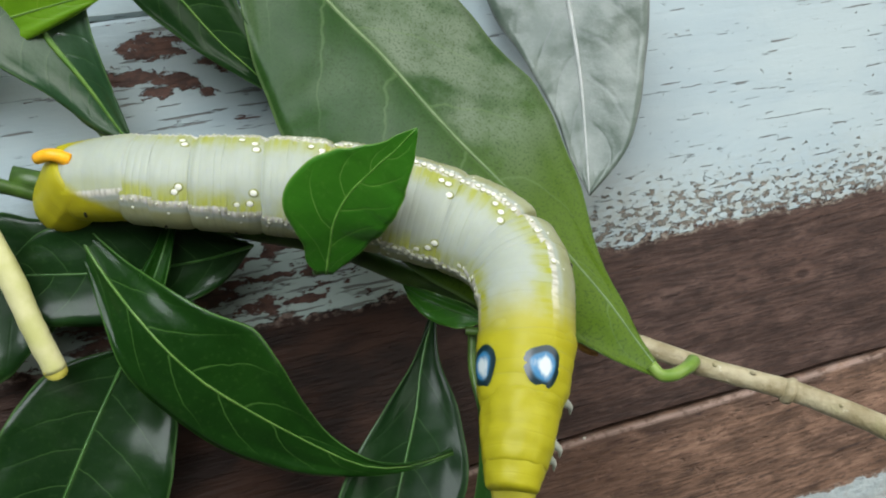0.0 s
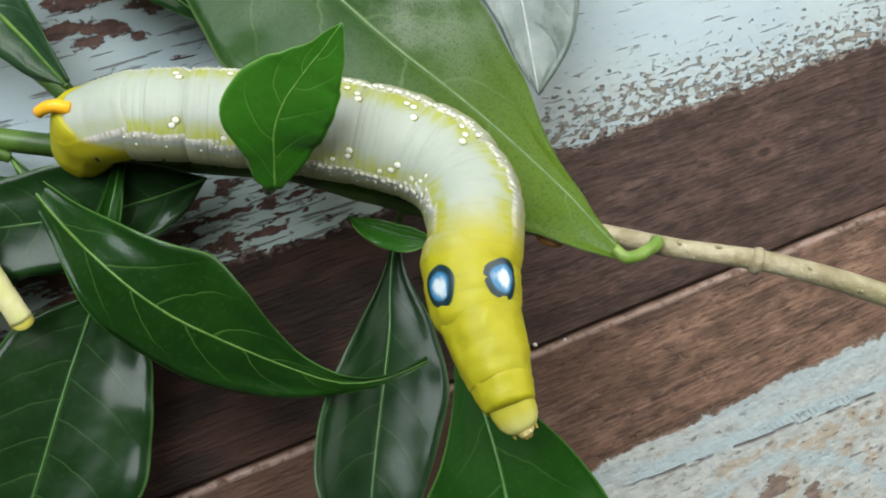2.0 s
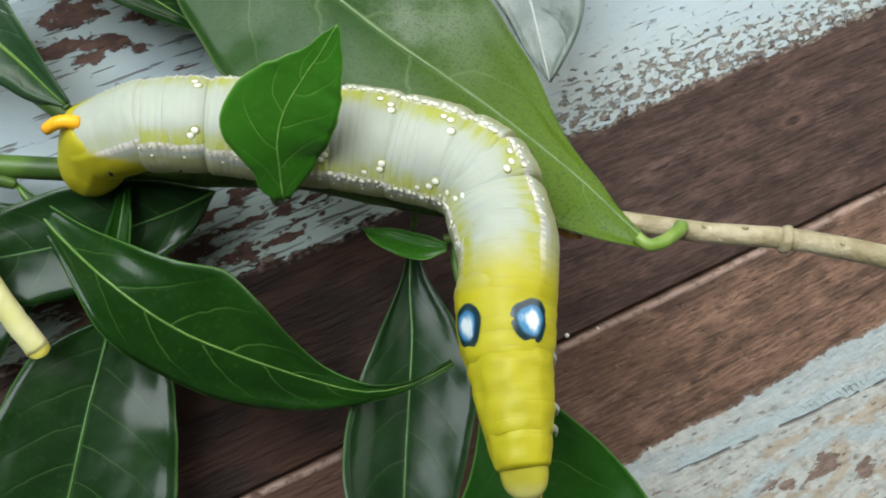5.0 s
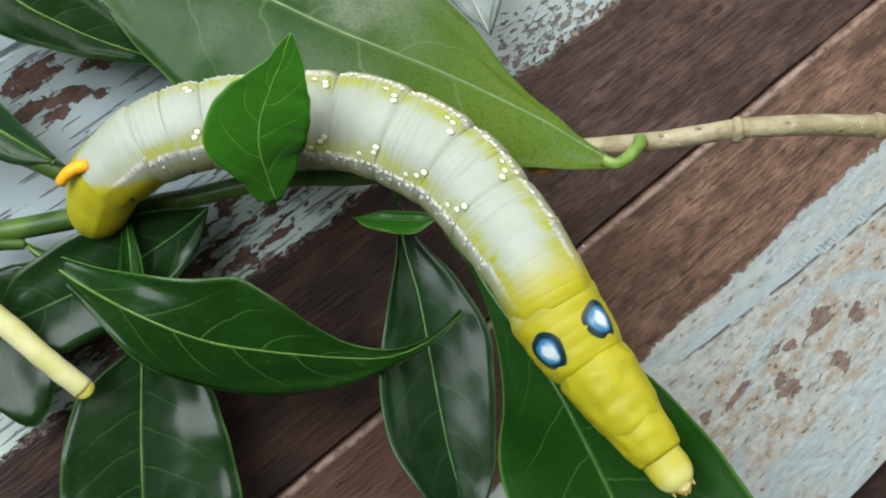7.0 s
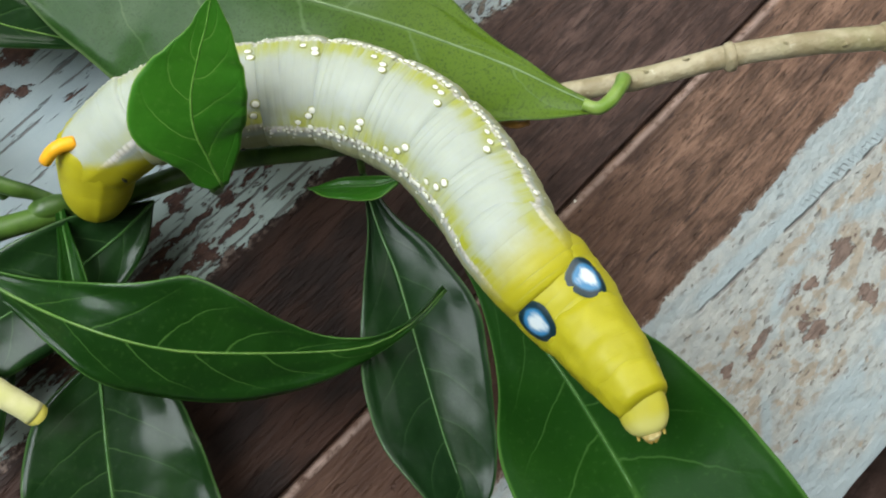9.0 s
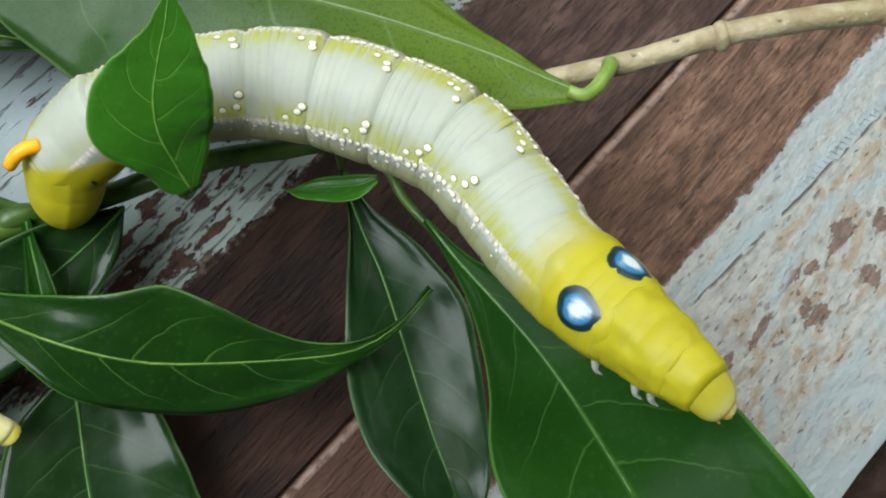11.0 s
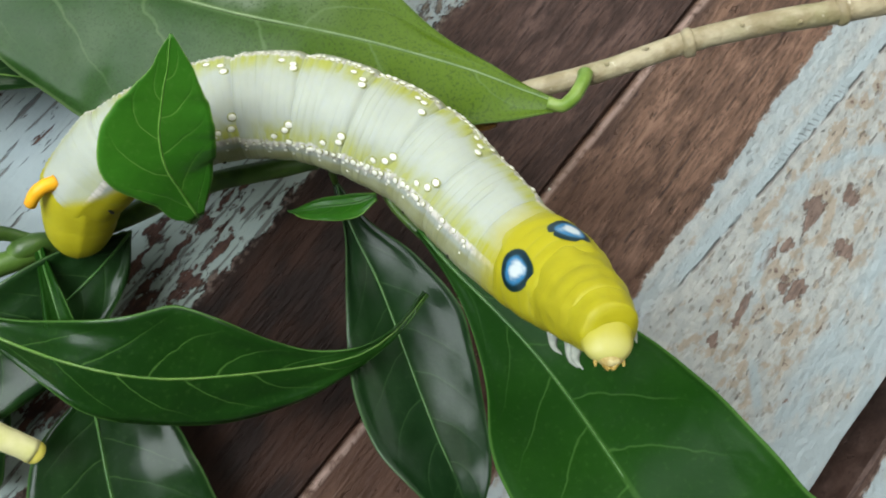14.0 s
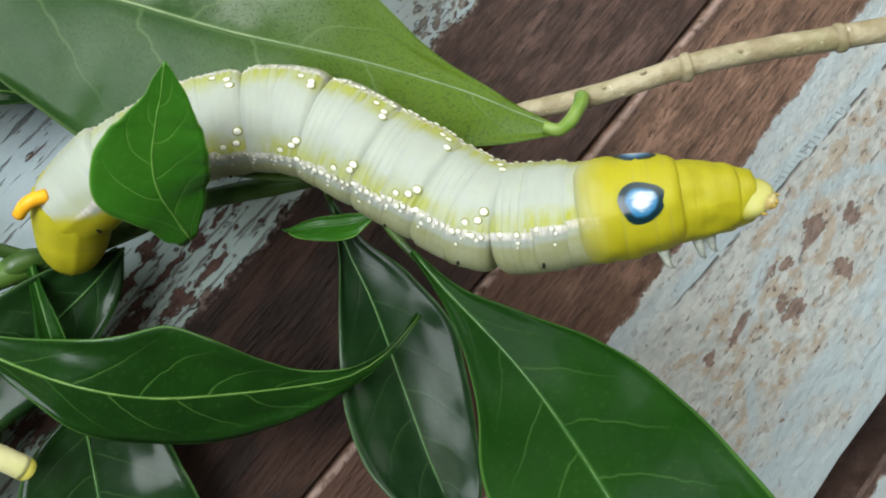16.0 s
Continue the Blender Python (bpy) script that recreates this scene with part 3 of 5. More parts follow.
wall("unseen_wall_east", (1.9, -1.7, -0.75), (2.0, 1.4, 2.30))


def wall_with_opening(name, m, span, low, high, left, right):
    """A wall 0.1 m thick in its own x-z plane, with a window opening through it."""
    bm = bmesh.new()
    for lo, hi in (((span[0], 0, -0.75), (left, 0.1, 2.30)), ((right, 0, -0.75), (span[1], 0.1, 2.30)),
                   ((left, 0, -0.75), (right, 0.1, low)), ((left, 0, high), (right, 0.1, 2.30))):
        box(bm, lo, hi)
    ob = tagged(mesh_object(name, bm, PLASTER), kind="structure")
    ob.matrix_world = m
    return ob


def window_frame(name, m, low, high, left, right):
    ob = tagged(new(name), "plain timber window frame set in an unseen wall, added around a lamp", "window", kind="structure")
    ob.matrix_world = m
    w = 0.05
    for lo, hi in (((left, 0.02, low), (left + w, 0.08, high)), ((right - w, 0.02, low), (right, 0.08, high)),
                   ((left + w, 0.02, low), (right - w, 0.08, low + w)), ((left + w, 0.02, high - w), (right - w, 0.08, high))):
        bm = bmesh.new()
        box(bm, lo, hi)
        part("window_frame", bm, FRAME, ob, smooth=False)
    return ob


wall("unseen_ceiling", (-1.4, -1.8, 2.30), (2.0, 1.4, 2.40))
NORTH, WEST = ROOM @ pose(0, 1.3, 0), ROOM @ pose(-1.3, 0, 0, 0, 0, 90)
wall_with_opening("unseen_wall_north", NORTH, (-1.4, 1.9), 0.6, 2.15, -0.9, 1.2)
window_frame("unseen_window_1", NORTH, 0.6, 2.15, -0.9, 1.2)
wall_with_opening("unseen_wall_west", WEST, (-1.7, 1.3), 0.65, 2.0, -0.5, 0.7)
window_frame("unseen_window_2", WEST, 0.65, 2.0, -0.5, 0.7)


# ---- the table ----
GRAIN = 20.8
table = tagged(new("wooden_table"), "old plank table of brown wood with flaking pale blue paint", "table")
table.matrix_world = pose(0, 0, TOP, 0, 0, GRAIN)


def plank(lo, hi, material, seed, raised=0.0):
    """One board with worn, slightly wavy long edges."""
    bm = bmesh.new()
    n = 120
    x0, x1 = -0.45, 0.50
    rows = []
    for i in range(n + 1):
        x = x0 + (x1 - x0) * i / n
        wob = [0.0006 * noise.noise(Vector((x * 60, seed * 7.0 + s, 0))) + 0.0003 * noise.noise(Vector((x * 300, seed * 3.0 + s, 0))) for s in (0, 5)]
        a, b = lo + wob[0], hi + wob[1]
        rows.append([bm.verts.new(p) for p in ((x, a, -0.022), (x, a, raised - 0.0007), (x, a + 0.0006, raised), (x, (a + b) / 2, raised + 0.0002), (x, b - 0.0006, raised), (x, b, raised - 0.0007), (x, b, -0.022))])
    for p, q in zip(rows, rows[1:]):
        for k in range(7):
            bm.faces.new((p[k], q[k], q[(k + 1) % 7], p[(k + 1) % 7]))
    bm.faces.new(rows[0]), bm.faces.new(rows[-1][::-1])
    bmesh.ops.recalc_face_normals(bm, faces=bm.faces)
    return part("plank", bm, material, table, smooth=False)


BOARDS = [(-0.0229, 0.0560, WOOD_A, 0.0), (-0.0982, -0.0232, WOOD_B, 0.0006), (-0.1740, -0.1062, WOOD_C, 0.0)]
for k in range(3):
    BOARDS.append((0.0565 + 0.075 * k, 0.1310 + 0.075 * k, WOOD_A if k == 0 else WOOD_D, 0.0))
    BOARDS.append((-0.2490 - 0.075 * k, -0.1745 - 0.075 * k, WOOD_D, 0.0))
for k, (lo, hi, mat, raised) in enumerate(BOARDS):
    plank(lo, hi, mat, k + 1, raised)
bm = bmesh.new()
box(bm, (-0.45, -0.1140, -0.034), (0.50, -0.0900, -0.0225))
part("batten", bm, WOOD_D, table, "dark batten under the gap between two boards", smooth=False)
for x in (-0.40, 0.44):
    for y in (-0.36, 0.24):
        bm = bmesh.new()
        box(bm, (x - 0.03, y - 0.03, -0.75 - TOP), (x + 0.03, y + 0.03, -0.0225))
        part("leg", bm, WOOD_D, table, smooth=False)


def crumb(x, y, size, seed):
    bm = bmesh.new()
    bmesh.ops.create_icosphere(bm, subdivisions=2, radius=size)
    for v in bm.verts:
        v.co *= 1 + 0.35 * noise.noise(v.co * 1500 + Vector((seed, 0, 0)))
        v.co.z = max(v.co.z, -0.6 * size)
    ob = tagged(part("crumb", bm, DOT, None), "tiny whitish crumb lying on the brown boards", "crumb", "crumbs on the table")
    ob.matrix_world = pose(x, y, TOP + 0.0002 + 0.6 * size, 0, 0, 40 * seed)


for k, (x, y, size) in enumerate(((0.0204, -0.0160, 0.00042), (0.0262, -0.0150, 0.00026))):
    crumb(x, y, size, k)


# ---- the twig ----
twig = tagged(new("leafy_twig"), "green leafy twig with glossy leaves lying over the table", "plant")


def blade(mid, widths, face, material, fold=0.0, rib=RIB, thick=0.00022, wave=0.0003, label="", droop=0.0, ripple=0.05, stout=1.0):
    """One leaf: a midrib through points, half-widths to either side, and the way its upper face looks."""
    bm = bmesh.new()
    uv = bm.loops.layers.uv.new("UVMap")
    n, m = 44, 8
    face = Vector(face).normalized()
    grid, spine = [], []
    for i in range(n + 1):
        u = i / n
        c = curve_through(mid, u)
        d = (curve_through(mid, min(u + 0.02, 1)) - curve_through(mid, max(u - 0.02, 0))).normalized()
        right = d.cross(face).normalized()
        up = right.cross(d)
        wl, wr = curve_through(widths, u)
        row = []
        for k in range(-m, m + 1):
            v = k / m
            w = max(wr if v > 0 else wl, 0.00004)
            s = abs(v)
            lift = (fold[0 if v < 0 else 1] if isinstance(fold, tuple) else fold) * w * s ** 1.3 + wave * s * s * noise.noise(c * 90 + right * v * 3) * 4 - droop * w * s * s
            lift += ripple * w * noise.noise(c * 160 + right * v * 1.2) * (0.3 + s)
            row.append((bm.verts.new(c + right * (v * w) + up * lift), u, 0.5 + 0.5 * v))
        grid.append(row)
        spine.append(c + up * 0.0001)
    for p, q in zip(grid, grid[1:]):
        for k in range(2 * m):
            four = (p[k], p[k + 1], q[k + 1], q[k])
            f = bm.faces.new([x[0] for x in four])
            for loop, x in zip(f.loops, four):
                loop[uv].uv = (x[1], x[2])
    ob = part("leaf", bm, material, twig, label)
    mod = ob.modifiers.new("thickness", "SOLIDIFY")
    mod.thickness, mod.offset = thick, 0.0
    bm = bmesh.new()
    size = stout * (0.00014 + 0.0072 * max(max(w) for w in widths))
    tube(bm, spine[:: 4], lambda u: size * (1 - 0.9 * u ** 0.7) + 0.00006, 22, 8)
    part("midrib", bm, rib, ob)
    return ob


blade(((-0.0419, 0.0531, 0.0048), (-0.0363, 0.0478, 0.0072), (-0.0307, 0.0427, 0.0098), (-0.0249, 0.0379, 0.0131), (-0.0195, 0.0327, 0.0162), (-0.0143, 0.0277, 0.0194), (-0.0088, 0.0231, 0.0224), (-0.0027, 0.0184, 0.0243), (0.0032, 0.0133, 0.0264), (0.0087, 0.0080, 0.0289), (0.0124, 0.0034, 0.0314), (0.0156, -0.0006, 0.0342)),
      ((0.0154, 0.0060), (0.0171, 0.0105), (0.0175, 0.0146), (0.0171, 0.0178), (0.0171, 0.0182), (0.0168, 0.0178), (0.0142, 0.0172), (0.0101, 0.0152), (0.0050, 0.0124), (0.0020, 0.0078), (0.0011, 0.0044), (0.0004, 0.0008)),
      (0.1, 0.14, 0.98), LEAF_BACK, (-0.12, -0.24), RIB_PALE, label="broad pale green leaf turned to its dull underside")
blade(((0.0033, 0.0652, 0.0046), (0.0045, 0.0590, 0.0063), (0.0056, 0.0529, 0.0080), (0.0071, 0.0468, 0.0094), (0.0084, 0.0411, 0.0106), (0.0094, 0.0351, 0.0118), (0.0101, 0.0292, 0.0133), (0.0105, 0.0233, 0.0152)),
      ((0.0004, 0.0143), (0.0124, 0.0132), (0.0125, 0.0119), (0.0114, 0.0089), (0.0098, 0.0066), (0.0084, 0.0042), (0.0058, 0.0026), (0.0000, 0.0000)),
      (-0.46, -0.17, 0.87), LEAF_GREY, 0.05, RIB_WHITE, stout=2.2, label="greyish leaf with a painted sky reflection and a pale midrib")
blade(((-0.0859, 0.0247, 0.0017), (-0.0823, 0.0274, 0.0031), (-0.0787, 0.0299, 0.0045), (-0.0748, 0.0322, 0.0064), (-0.0710, 0.0341, 0.0085), (-0.0671, 0.0359, 0.0108), (-0.0635, 0.0378, 0.0127), (-0.0603, 0.0407, 0.0139)),
      ((0.0004, 0.0054), (0.0122, 0.0049), (0.0107, 0.0045), (0.0095, 0.0036), (0.0083, 0.0031), (0.0054, 0.0021), (0.0033, 0.0011), (0.0000, 0.0000)),
      (0.02, -0.11, 0.99), LEAF_LIME, 0.1, label="bright lime green leaf")
blade(((-0.0734, 0.0385, 0.0064), (-0.0714, 0.0356, 0.0069), (-0.0693, 0.0327, 0.0073), (-0.0669, 0.0302, 0.0076), (-0.0643, 0.0279, 0.0078), (-0.0616, 0.0254, 0.0078), (-0.0591, 0.0228, 0.0076), (-0.0564, 0.0201, 0.0074)),
      ((0.0004, 0.0137), (0.0081, 0.0111), (0.0068, 0.0082), (0.0054, 0.0062), (0.0039, 0.0048), (0.0026, 0.0038), (0.0017, 0.0028), (0.0007, 0.0003)),
      (-0.03, -0.09, 1.0), LEAF_SHEEN, 0.35, RIB, stout=3.0)
blade(((-0.0595, 0.0501, 0.0072), (-0.0576, 0.0469, 0.0074), (-0.0557, 0.0438, 0.0077), (-0.0536, 0.0414, 0.0077), (-0.0503, 0.0388, 0.0073), (-0.0463, 0.0358, 0.0071), (-0.0410, 0.0326, 0.0072), (-0.0352, 0.0292, 0.0074)),
      ((0.0004, 0.0092), (0.0025, 0.0076), (0.0046, 0.0059), (0.0067, 0.0050), (0.0062, 0.0040), (0.0050, 0.0030), (0.0028, 0.0016), (0.0000, 0.0000)),
      (-0.28, 0.18, 0.94), LEAF_DARK, 0.15)
blade(((-0.0634, 0.0104, 0.0045), (-0.0598, 0.0054, 0.0063), (-0.0560, 0.0008, 0.0094), (-0.0519, -0.0033, 0.0139), (-0.0476, -0.0070, 0.0156), (-0.0426, -0.0104, 0.0163), (-0.0370, -0.0131, 0.0166), (-0.0313, -0.0155, 0.0169), (-0.0256, -0.0177, 0.0175), (-0.0197, -0.0193, 0.0188), (-0.0139, -0.0186, 0.0202), (-0.0081, -0.0159, 0.0216)),
      ((0.0001, 0.0001), (0.0019, 0.0011), (0.0037, 0.0027), (0.0057, 0.0054), (0.0078, 0.0066), (0.0098, 0.0066), (0.0079, 0.0068), (0.0047, 0.0061), (0.0022, 0.0044), (0.0012, 0.0017), (0.0005, 0.0007), (0.0006, 0.0003)),
      (-0.18, -0.02, 0.98), LEAF_GLOSS, (0.22, -0.38), label="long glossy green leaf with wavy edges and a curled tip")
blade(((-0.0513, -0.0082, 0.0026), (-0.0529, -0.0140, 0.0022), (-0.0547, -0.0199, 0.0029), (-0.0563, -0.0259, 0.0036), (-0.0578, -0.0319, 0.0042), (-0.0594, -0.0379, 0.0045), (-0.0608, -0.0435, 0.0045), (-0.0620, -0.0493, 0.0041)),
      ((0.0000, 0.0000), (0.0091, 0.0075), (0.0117, 0.0103), (0.0132, 0.0113), (0.0140, 0.0114), (0.0120, 0.0106), (0.0076, 0.0065), (0.0000, 0.0000)),
      (-0.01, 0.18, 0.98), LEAF_DARK, 0.15, RIB_DIM)
blade(((-0.0374, 0.0084, 0.0080), (-0.0418, 0.0063, 0.0082), (-0.0464, 0.0046, 0.0082), (-0.0512, 0.0031, 0.0079), (-0.0558, 0.0020, 0.0071), (-0.0605, 0.0011, 0.0061), (-0.0651, 0.0003, 0.0051), (-0.0698, -0.0005, 0.0041)),
      ((0.0000, 0.0000), (0.0034, 0.0036), (0.0052, 0.0058), (0.0063, 0.0070), (0.0070, 0.0074), (0.0070, 0.0068), (0.0062, 0.0054), (0.0000, 0.0000)),
      (0.01, 0.01, 1.0), LEAF_DARK, 0.1, RIB_DIM)
blade(((-0.0558, 0.0060, 0.0016), (-0.0587, 0.0039, 0.0023), (-0.0618, 0.0020, 0.0026), (-0.0648, 0.0008, 0.0019), (-0.0683, -0.0004, 0.0010), (-0.0713, -0.0015, 0.0005), (-0.0745, -0.0028, -0.0001), (-0.0777, -0.0040, -0.0006)),
      ((0.0000, 0.0000), (0.0024, 0.0041), (0.0055, 0.0062), (0.0091, 0.0072), (0.0118, 0.0086), (0.0138, 0.0081), (0.0129, 0.0077), (0.0000, 0.0000)),
      (-0.02, 0.1, 0.99), LEAF_DARK, 0.1)
blade(((-0.0585, 0.0036, 0.0016), (-0.0556, 0.0042, 0.0024), (-0.0527, 0.0048, 0.0031), (-0.0498, 0.0056, 0.0038), (-0.0469, 0.0065, 0.0045), (-0.0440, 0.0073, 0.0052), (-0.0410, 0.0079, 0.0059), (-0.0380, 0.0086, 0.0066)),
      ((0.0021, 0.0023), (0.0027, 0.0035), (0.0033, 0.0049), (0.0034, 0.0040), (0.0028, 0.0031), (0.0022, 0.0023), (0.0011, 0.0013), (0.0002, 0.0003)),
      (-0.14, 0.07, 0.99), LEAF_DARK, 0.1)
blade(((-0.0091, 0.0027, 0.0088), (-0.0101, -0.0048, 0.0095), (-0.0105, -0.0127, 0.0112), (-0.0115, -0.0203, 0.0124), (-0.0129, -0.0277, 0.0146), (-0.0144, -0.0348, 0.0176), (-0.0157, -0.0412, 0.0211), (-0.0168, -0.0485, 0.0215)),
      ((0.0001, 0.0003), (0.0026, 0.0013), (0.0066, 0.0052), (0.0091, 0.0079), (0.0085, 0.0095), (0.0071, 0.0089), (0.0046, 0.0056), (0.0000, 0.0000)),
      (-0.08, -0.12, 0.98), LEAF_SHINY, 0.3, RIB_DIM)
blade(((-0.0054, -0.0077, 0.0220), (-0.0040, -0.0152, 0.0248), (-0.0023, -0.0222, 0.0282), (-0.0015, -0.0290, 0.0324), (-0.0019, -0.0352, 0.0375), (-0.0028, -0.0407, 0.0428), (-0.0034, -0.0464, 0.0468), (-0.0033, -0.0526, 0.0494), (-0.0031, -0.0592, 0.0511), (-0.0029, -0.0662, 0.0521)),
      ((0.0002, 0.0004), (0.0017, 0.0015), (0.0051, 0.0047), (0.0095, 0.0084), (0.0127, 0.0119), (0.0144, 0.0129), (0.0154, 0.0128), (0.0163, 0.0121), (0.0167, 0.0090), (0.0000, 0.0000)),
      (-0.32, 0.37, 0.87), LEAF_FRESH, 0.25, RIB_DIM)
blade(((-0.0487, 0.0116, 0.0066), (-0.0493, 0.0090, 0.0090), (-0.0499, 0.0060, 0.0108), (-0.0505, 0.0030, 0.0114), (-0.0511, 0.0000, 0.0112), (-0.0516, -0.0028, 0.0104)),
      ((0.0006, 0.0006), (0.0007, 0.0008), (0.0011, 0.0012), (0.0015, 0.0017), (0.0016, 0.0018), (0.0004, 0.0004)),
      (-0.1, 0.0, 0.99), LEAF_FRESH, 0.4, RIB_DIM, label="narrow folded green leaf rising from the joint")
small_leaf = blade(((-0.0078, 0.0009, 0.0195), (-0.0097, 0.0011, 0.0178), (-0.0119, 0.0014, 0.0169), (-0.0142, 0.0019, 0.0160), (-0.0162, 0.0026, 0.0144), (-0.0178, 0.0038, 0.0126)),
      ((0.0006, 0.0004), (0.0020, 0.0014), (0.0024, 0.0015), (0.0023, 0.0014), (0.0013, 0.0011), (0.0000, 0.0000)),
      (-0.3, -0.01, 0.95), LEAF_YOUNG, 0.3, RIB_DIM)
blade(((-0.0315, 0.0067, 0.0268), (-0.0319, 0.0080, 0.0279), (-0.0322, 0.0093, 0.0290), (-0.0325, 0.0106, 0.0301), (-0.0329, 0.0119, 0.0312), (-0.0331, 0.0131, 0.0323), (-0.0331, 0.0143, 0.0332), (-0.0329, 0.0155, 0.0340), (-0.0326, 0.0167, 0.0349), (-0.0322, 0.0177, 0.0357), (-0.0317, 0.0187, 0.0366), (-0.0311, 0.0197, 0.0375), (-0.0306, 0.0207, 0.0384), (-0.0300, 0.0216, 0.0393), (-0.0294, 0.0225, 0.0402), (-0.0289, 0.0235, 0.0410), (-0.0284, 0.0244, 0.0417), (-0.0279, 0.0254, 0.0425)),
      ((0.0008, 0.0008), (0.0025, 0.0020), (0.0030, 0.0032), (0.0034, 0.0044), (0.0044, 0.0053), (0.0060, 0.0058), (0.0069, 0.0060), (0.0069, 0.0061), (0.0065, 0.0061), (0.0060, 0.0061), (0.0051, 0.0059), (0.0043, 0.0053), (0.0032, 0.0047), (0.0022, 0.0040), (0.0016, 0.0030), (0.0012, 0.0021), (0.0007, 0.0012), (0.0000, 0.0002)),
      (-0.21, -0.13, 0.97), LEAF_YOUNG, 0.05, RIB_FRESH, stout=0.6, wave=0.0, ripple=0.015, label="small bright green leaf standing over the caterpillar")


def stem(name, points, r0, r1, material, label="", lumps=0.08, swell=0.0):
    """A stalk through points; swell: how far its ends draw in, for a swollen joint."""
    bm = bmesh.new()
    tube(bm, points, lambda u: (r0 + (r1 - r0) * u) * (1 - swell * abs(2 * u - 1) ** 2.5), 30, 14, lumps=lumps)
    return part(name, bm, material, twig, label)


stem("bud", [(0.0065, 0.0020, 0.0253), (0.0067, 0.0013, 0.0270), (0.0074, 0.0009, 0.0279), (0.0086, 0.0008, 0.0278)], 0.0006, 0.0004, BUD, "small orange-brown bud")
stem("stalk", [(0.0138, 0.0006, 0.0336), (0.0151, -0.0005, 0.0344), (0.0167, -0.0003, 0.0347), (0.0183, 0.0004, 0.0345), (0.0198, 0.0011, 0.0338), (0.0212, 0.0017, 0.0326)], 0.0008, 0.00105, LIME_STALK, "curled lime green leaf stalk")
stem("branch", [(0.0091, 0.0031, 0.0228), (0.0147, 0.0029, 0.0256), (0.0233, 0.0011, 0.0315), (0.0351, -0.0004, 0.0373), (0.0441, -0.0025, 0.0417), (0.0525, -0.0050, 0.0449), (0.0737, -0.0108, 0.0540)], 0.0013, 0.0017, BARK, "knobbly tan bark stem")
for ring in ((0.0338, -0.0003, 0.0368), (0.0521, -0.0049, 0.0447)):
    a, d = Vector(ring), Vector((0.0088, -0.0022, 0.0045)).normalized()
    stem("node", [a + d * q for q in (0.0, 0.0005, 0.0010, 0.0015)], 0.00195, 0.0019, BARK, "raised bark ring", 0.2, 0.16)
for x, y, z in ((0.0243, 0.0016, 0.0334), (0.0291, 0.0014, 0.0361), (0.0402, -0.0012, 0.0414), (0.0466, -0.0040, 0.0443), (0.0262, -0.0002, 0.0340)):
    stem("wart", [(x, y, z - 0.0006), (x, y, z), (x, y, z + 0.0003)], 0.00042, 0.0002, BARK)
stem("green_stem", [(-0.0701, 0.0128, 0.0035), (-0.0563, 0.0118, 0.0053), (-0.0469, 0.0111, 0.0054), (-0.0395, 0.0105, 0.0070), (-0.0268, 0.0099, 0.0104), (-0.0151, 0.0072, 0.0126), (-0.0009, 0.0041, 0.0179), (0.0098, 0.0031, 0.0231)], 0.0016, 0.0013, GREEN_STEM, "shaded green stem")
stem("stalk", [(-0.0647, 0.0257, 0.0061), (-0.0542, 0.0169, 0.0065), (-0.0508, 0.0145, 0.0058), (-0.0469, 0.0111, 0.0054)], 0.0013, 0.0007, GREEN_STEM)
stem("node", [(-0.0522, 0.0122, 0.0054), (-0.0502, 0.0122, 0.0058), (-0.0480, 0.0119, 0.0059), (-0.0458, 0.0111, 0.0057)], 0.0017, 0.0016, GREEN_STEM, "swollen green stem joint", 0.2, 0.35)
stem("stalk", [(-0.0631, 0.0100, 0.0047), (-0.0676, 0.0110, 0.0051), (-0.0730, 0.0116, 0.0053)], 0.0008, 0.001, GREEN_STEM)
stem("stalk", [(-0.0102, 0.0056, 0.0145), (-0.0097, 0.0039, 0.0117), (-0.0093, 0.0023, 0.0094)], 0.0006, 0.0005, GREEN_STEM)
stem("stalk", [(-0.0052, -0.0093, 0.0223), (-0.0058, -0.0064, 0.0206), (-0.0061, -0.0037, 0.0190), (-0.0060, 0.0005, 0.0173)], 0.0005, 0.0007, GREEN_STEM)
stem("stalk", [(-0.0081, 0.0010, 0.0194), (-0.0059, 0.0013, 0.0202), (-0.0026, 0.0025, 0.0203)], 0.0006, 0.0007, GREEN_STEM)
stem("stalk", [(-0.0326, 0.0069, 0.0264), (-0.0314, 0.0065, 0.0215), (-0.0298, 0.0072, 0.0168), (-0.0281, 0.0088, 0.0121)], 0.0005, 0.0006, GREEN_STEM)
stem("stalk", [(-0.0567, 0.0203, 0.0073), (-0.0554, 0.0188, 0.0057), (-0.0543, 0.0158, 0.0030)], 0.0007, 0.0008, GREEN_STEM)
stem("cut_stalk", [(-0.0739, 0.0076, 0.0092), (-0.0687, 0.0005, 0.0090), (-0.0647, -0.0062, 0.0084), (-0.0611, -0.0118, 0.0076)], 0.0017, 0.0016, CUT_STEM, "pale yellow cut stalk")
stem("cut_end", [(-0.0614, -0.0114, 0.0076), (-0.0610, -0.0120, 0.0075), (-0.0609, -0.0122, 0.0074)], 0.00162, 0.0015, CUT_END)


# ---- the caterpillar ----
caterpillar = tagged(new("caterpillar"), "fat pale green caterpillar, yellow-fronted with blue eyespots, gripping a twig", "caterpillar")


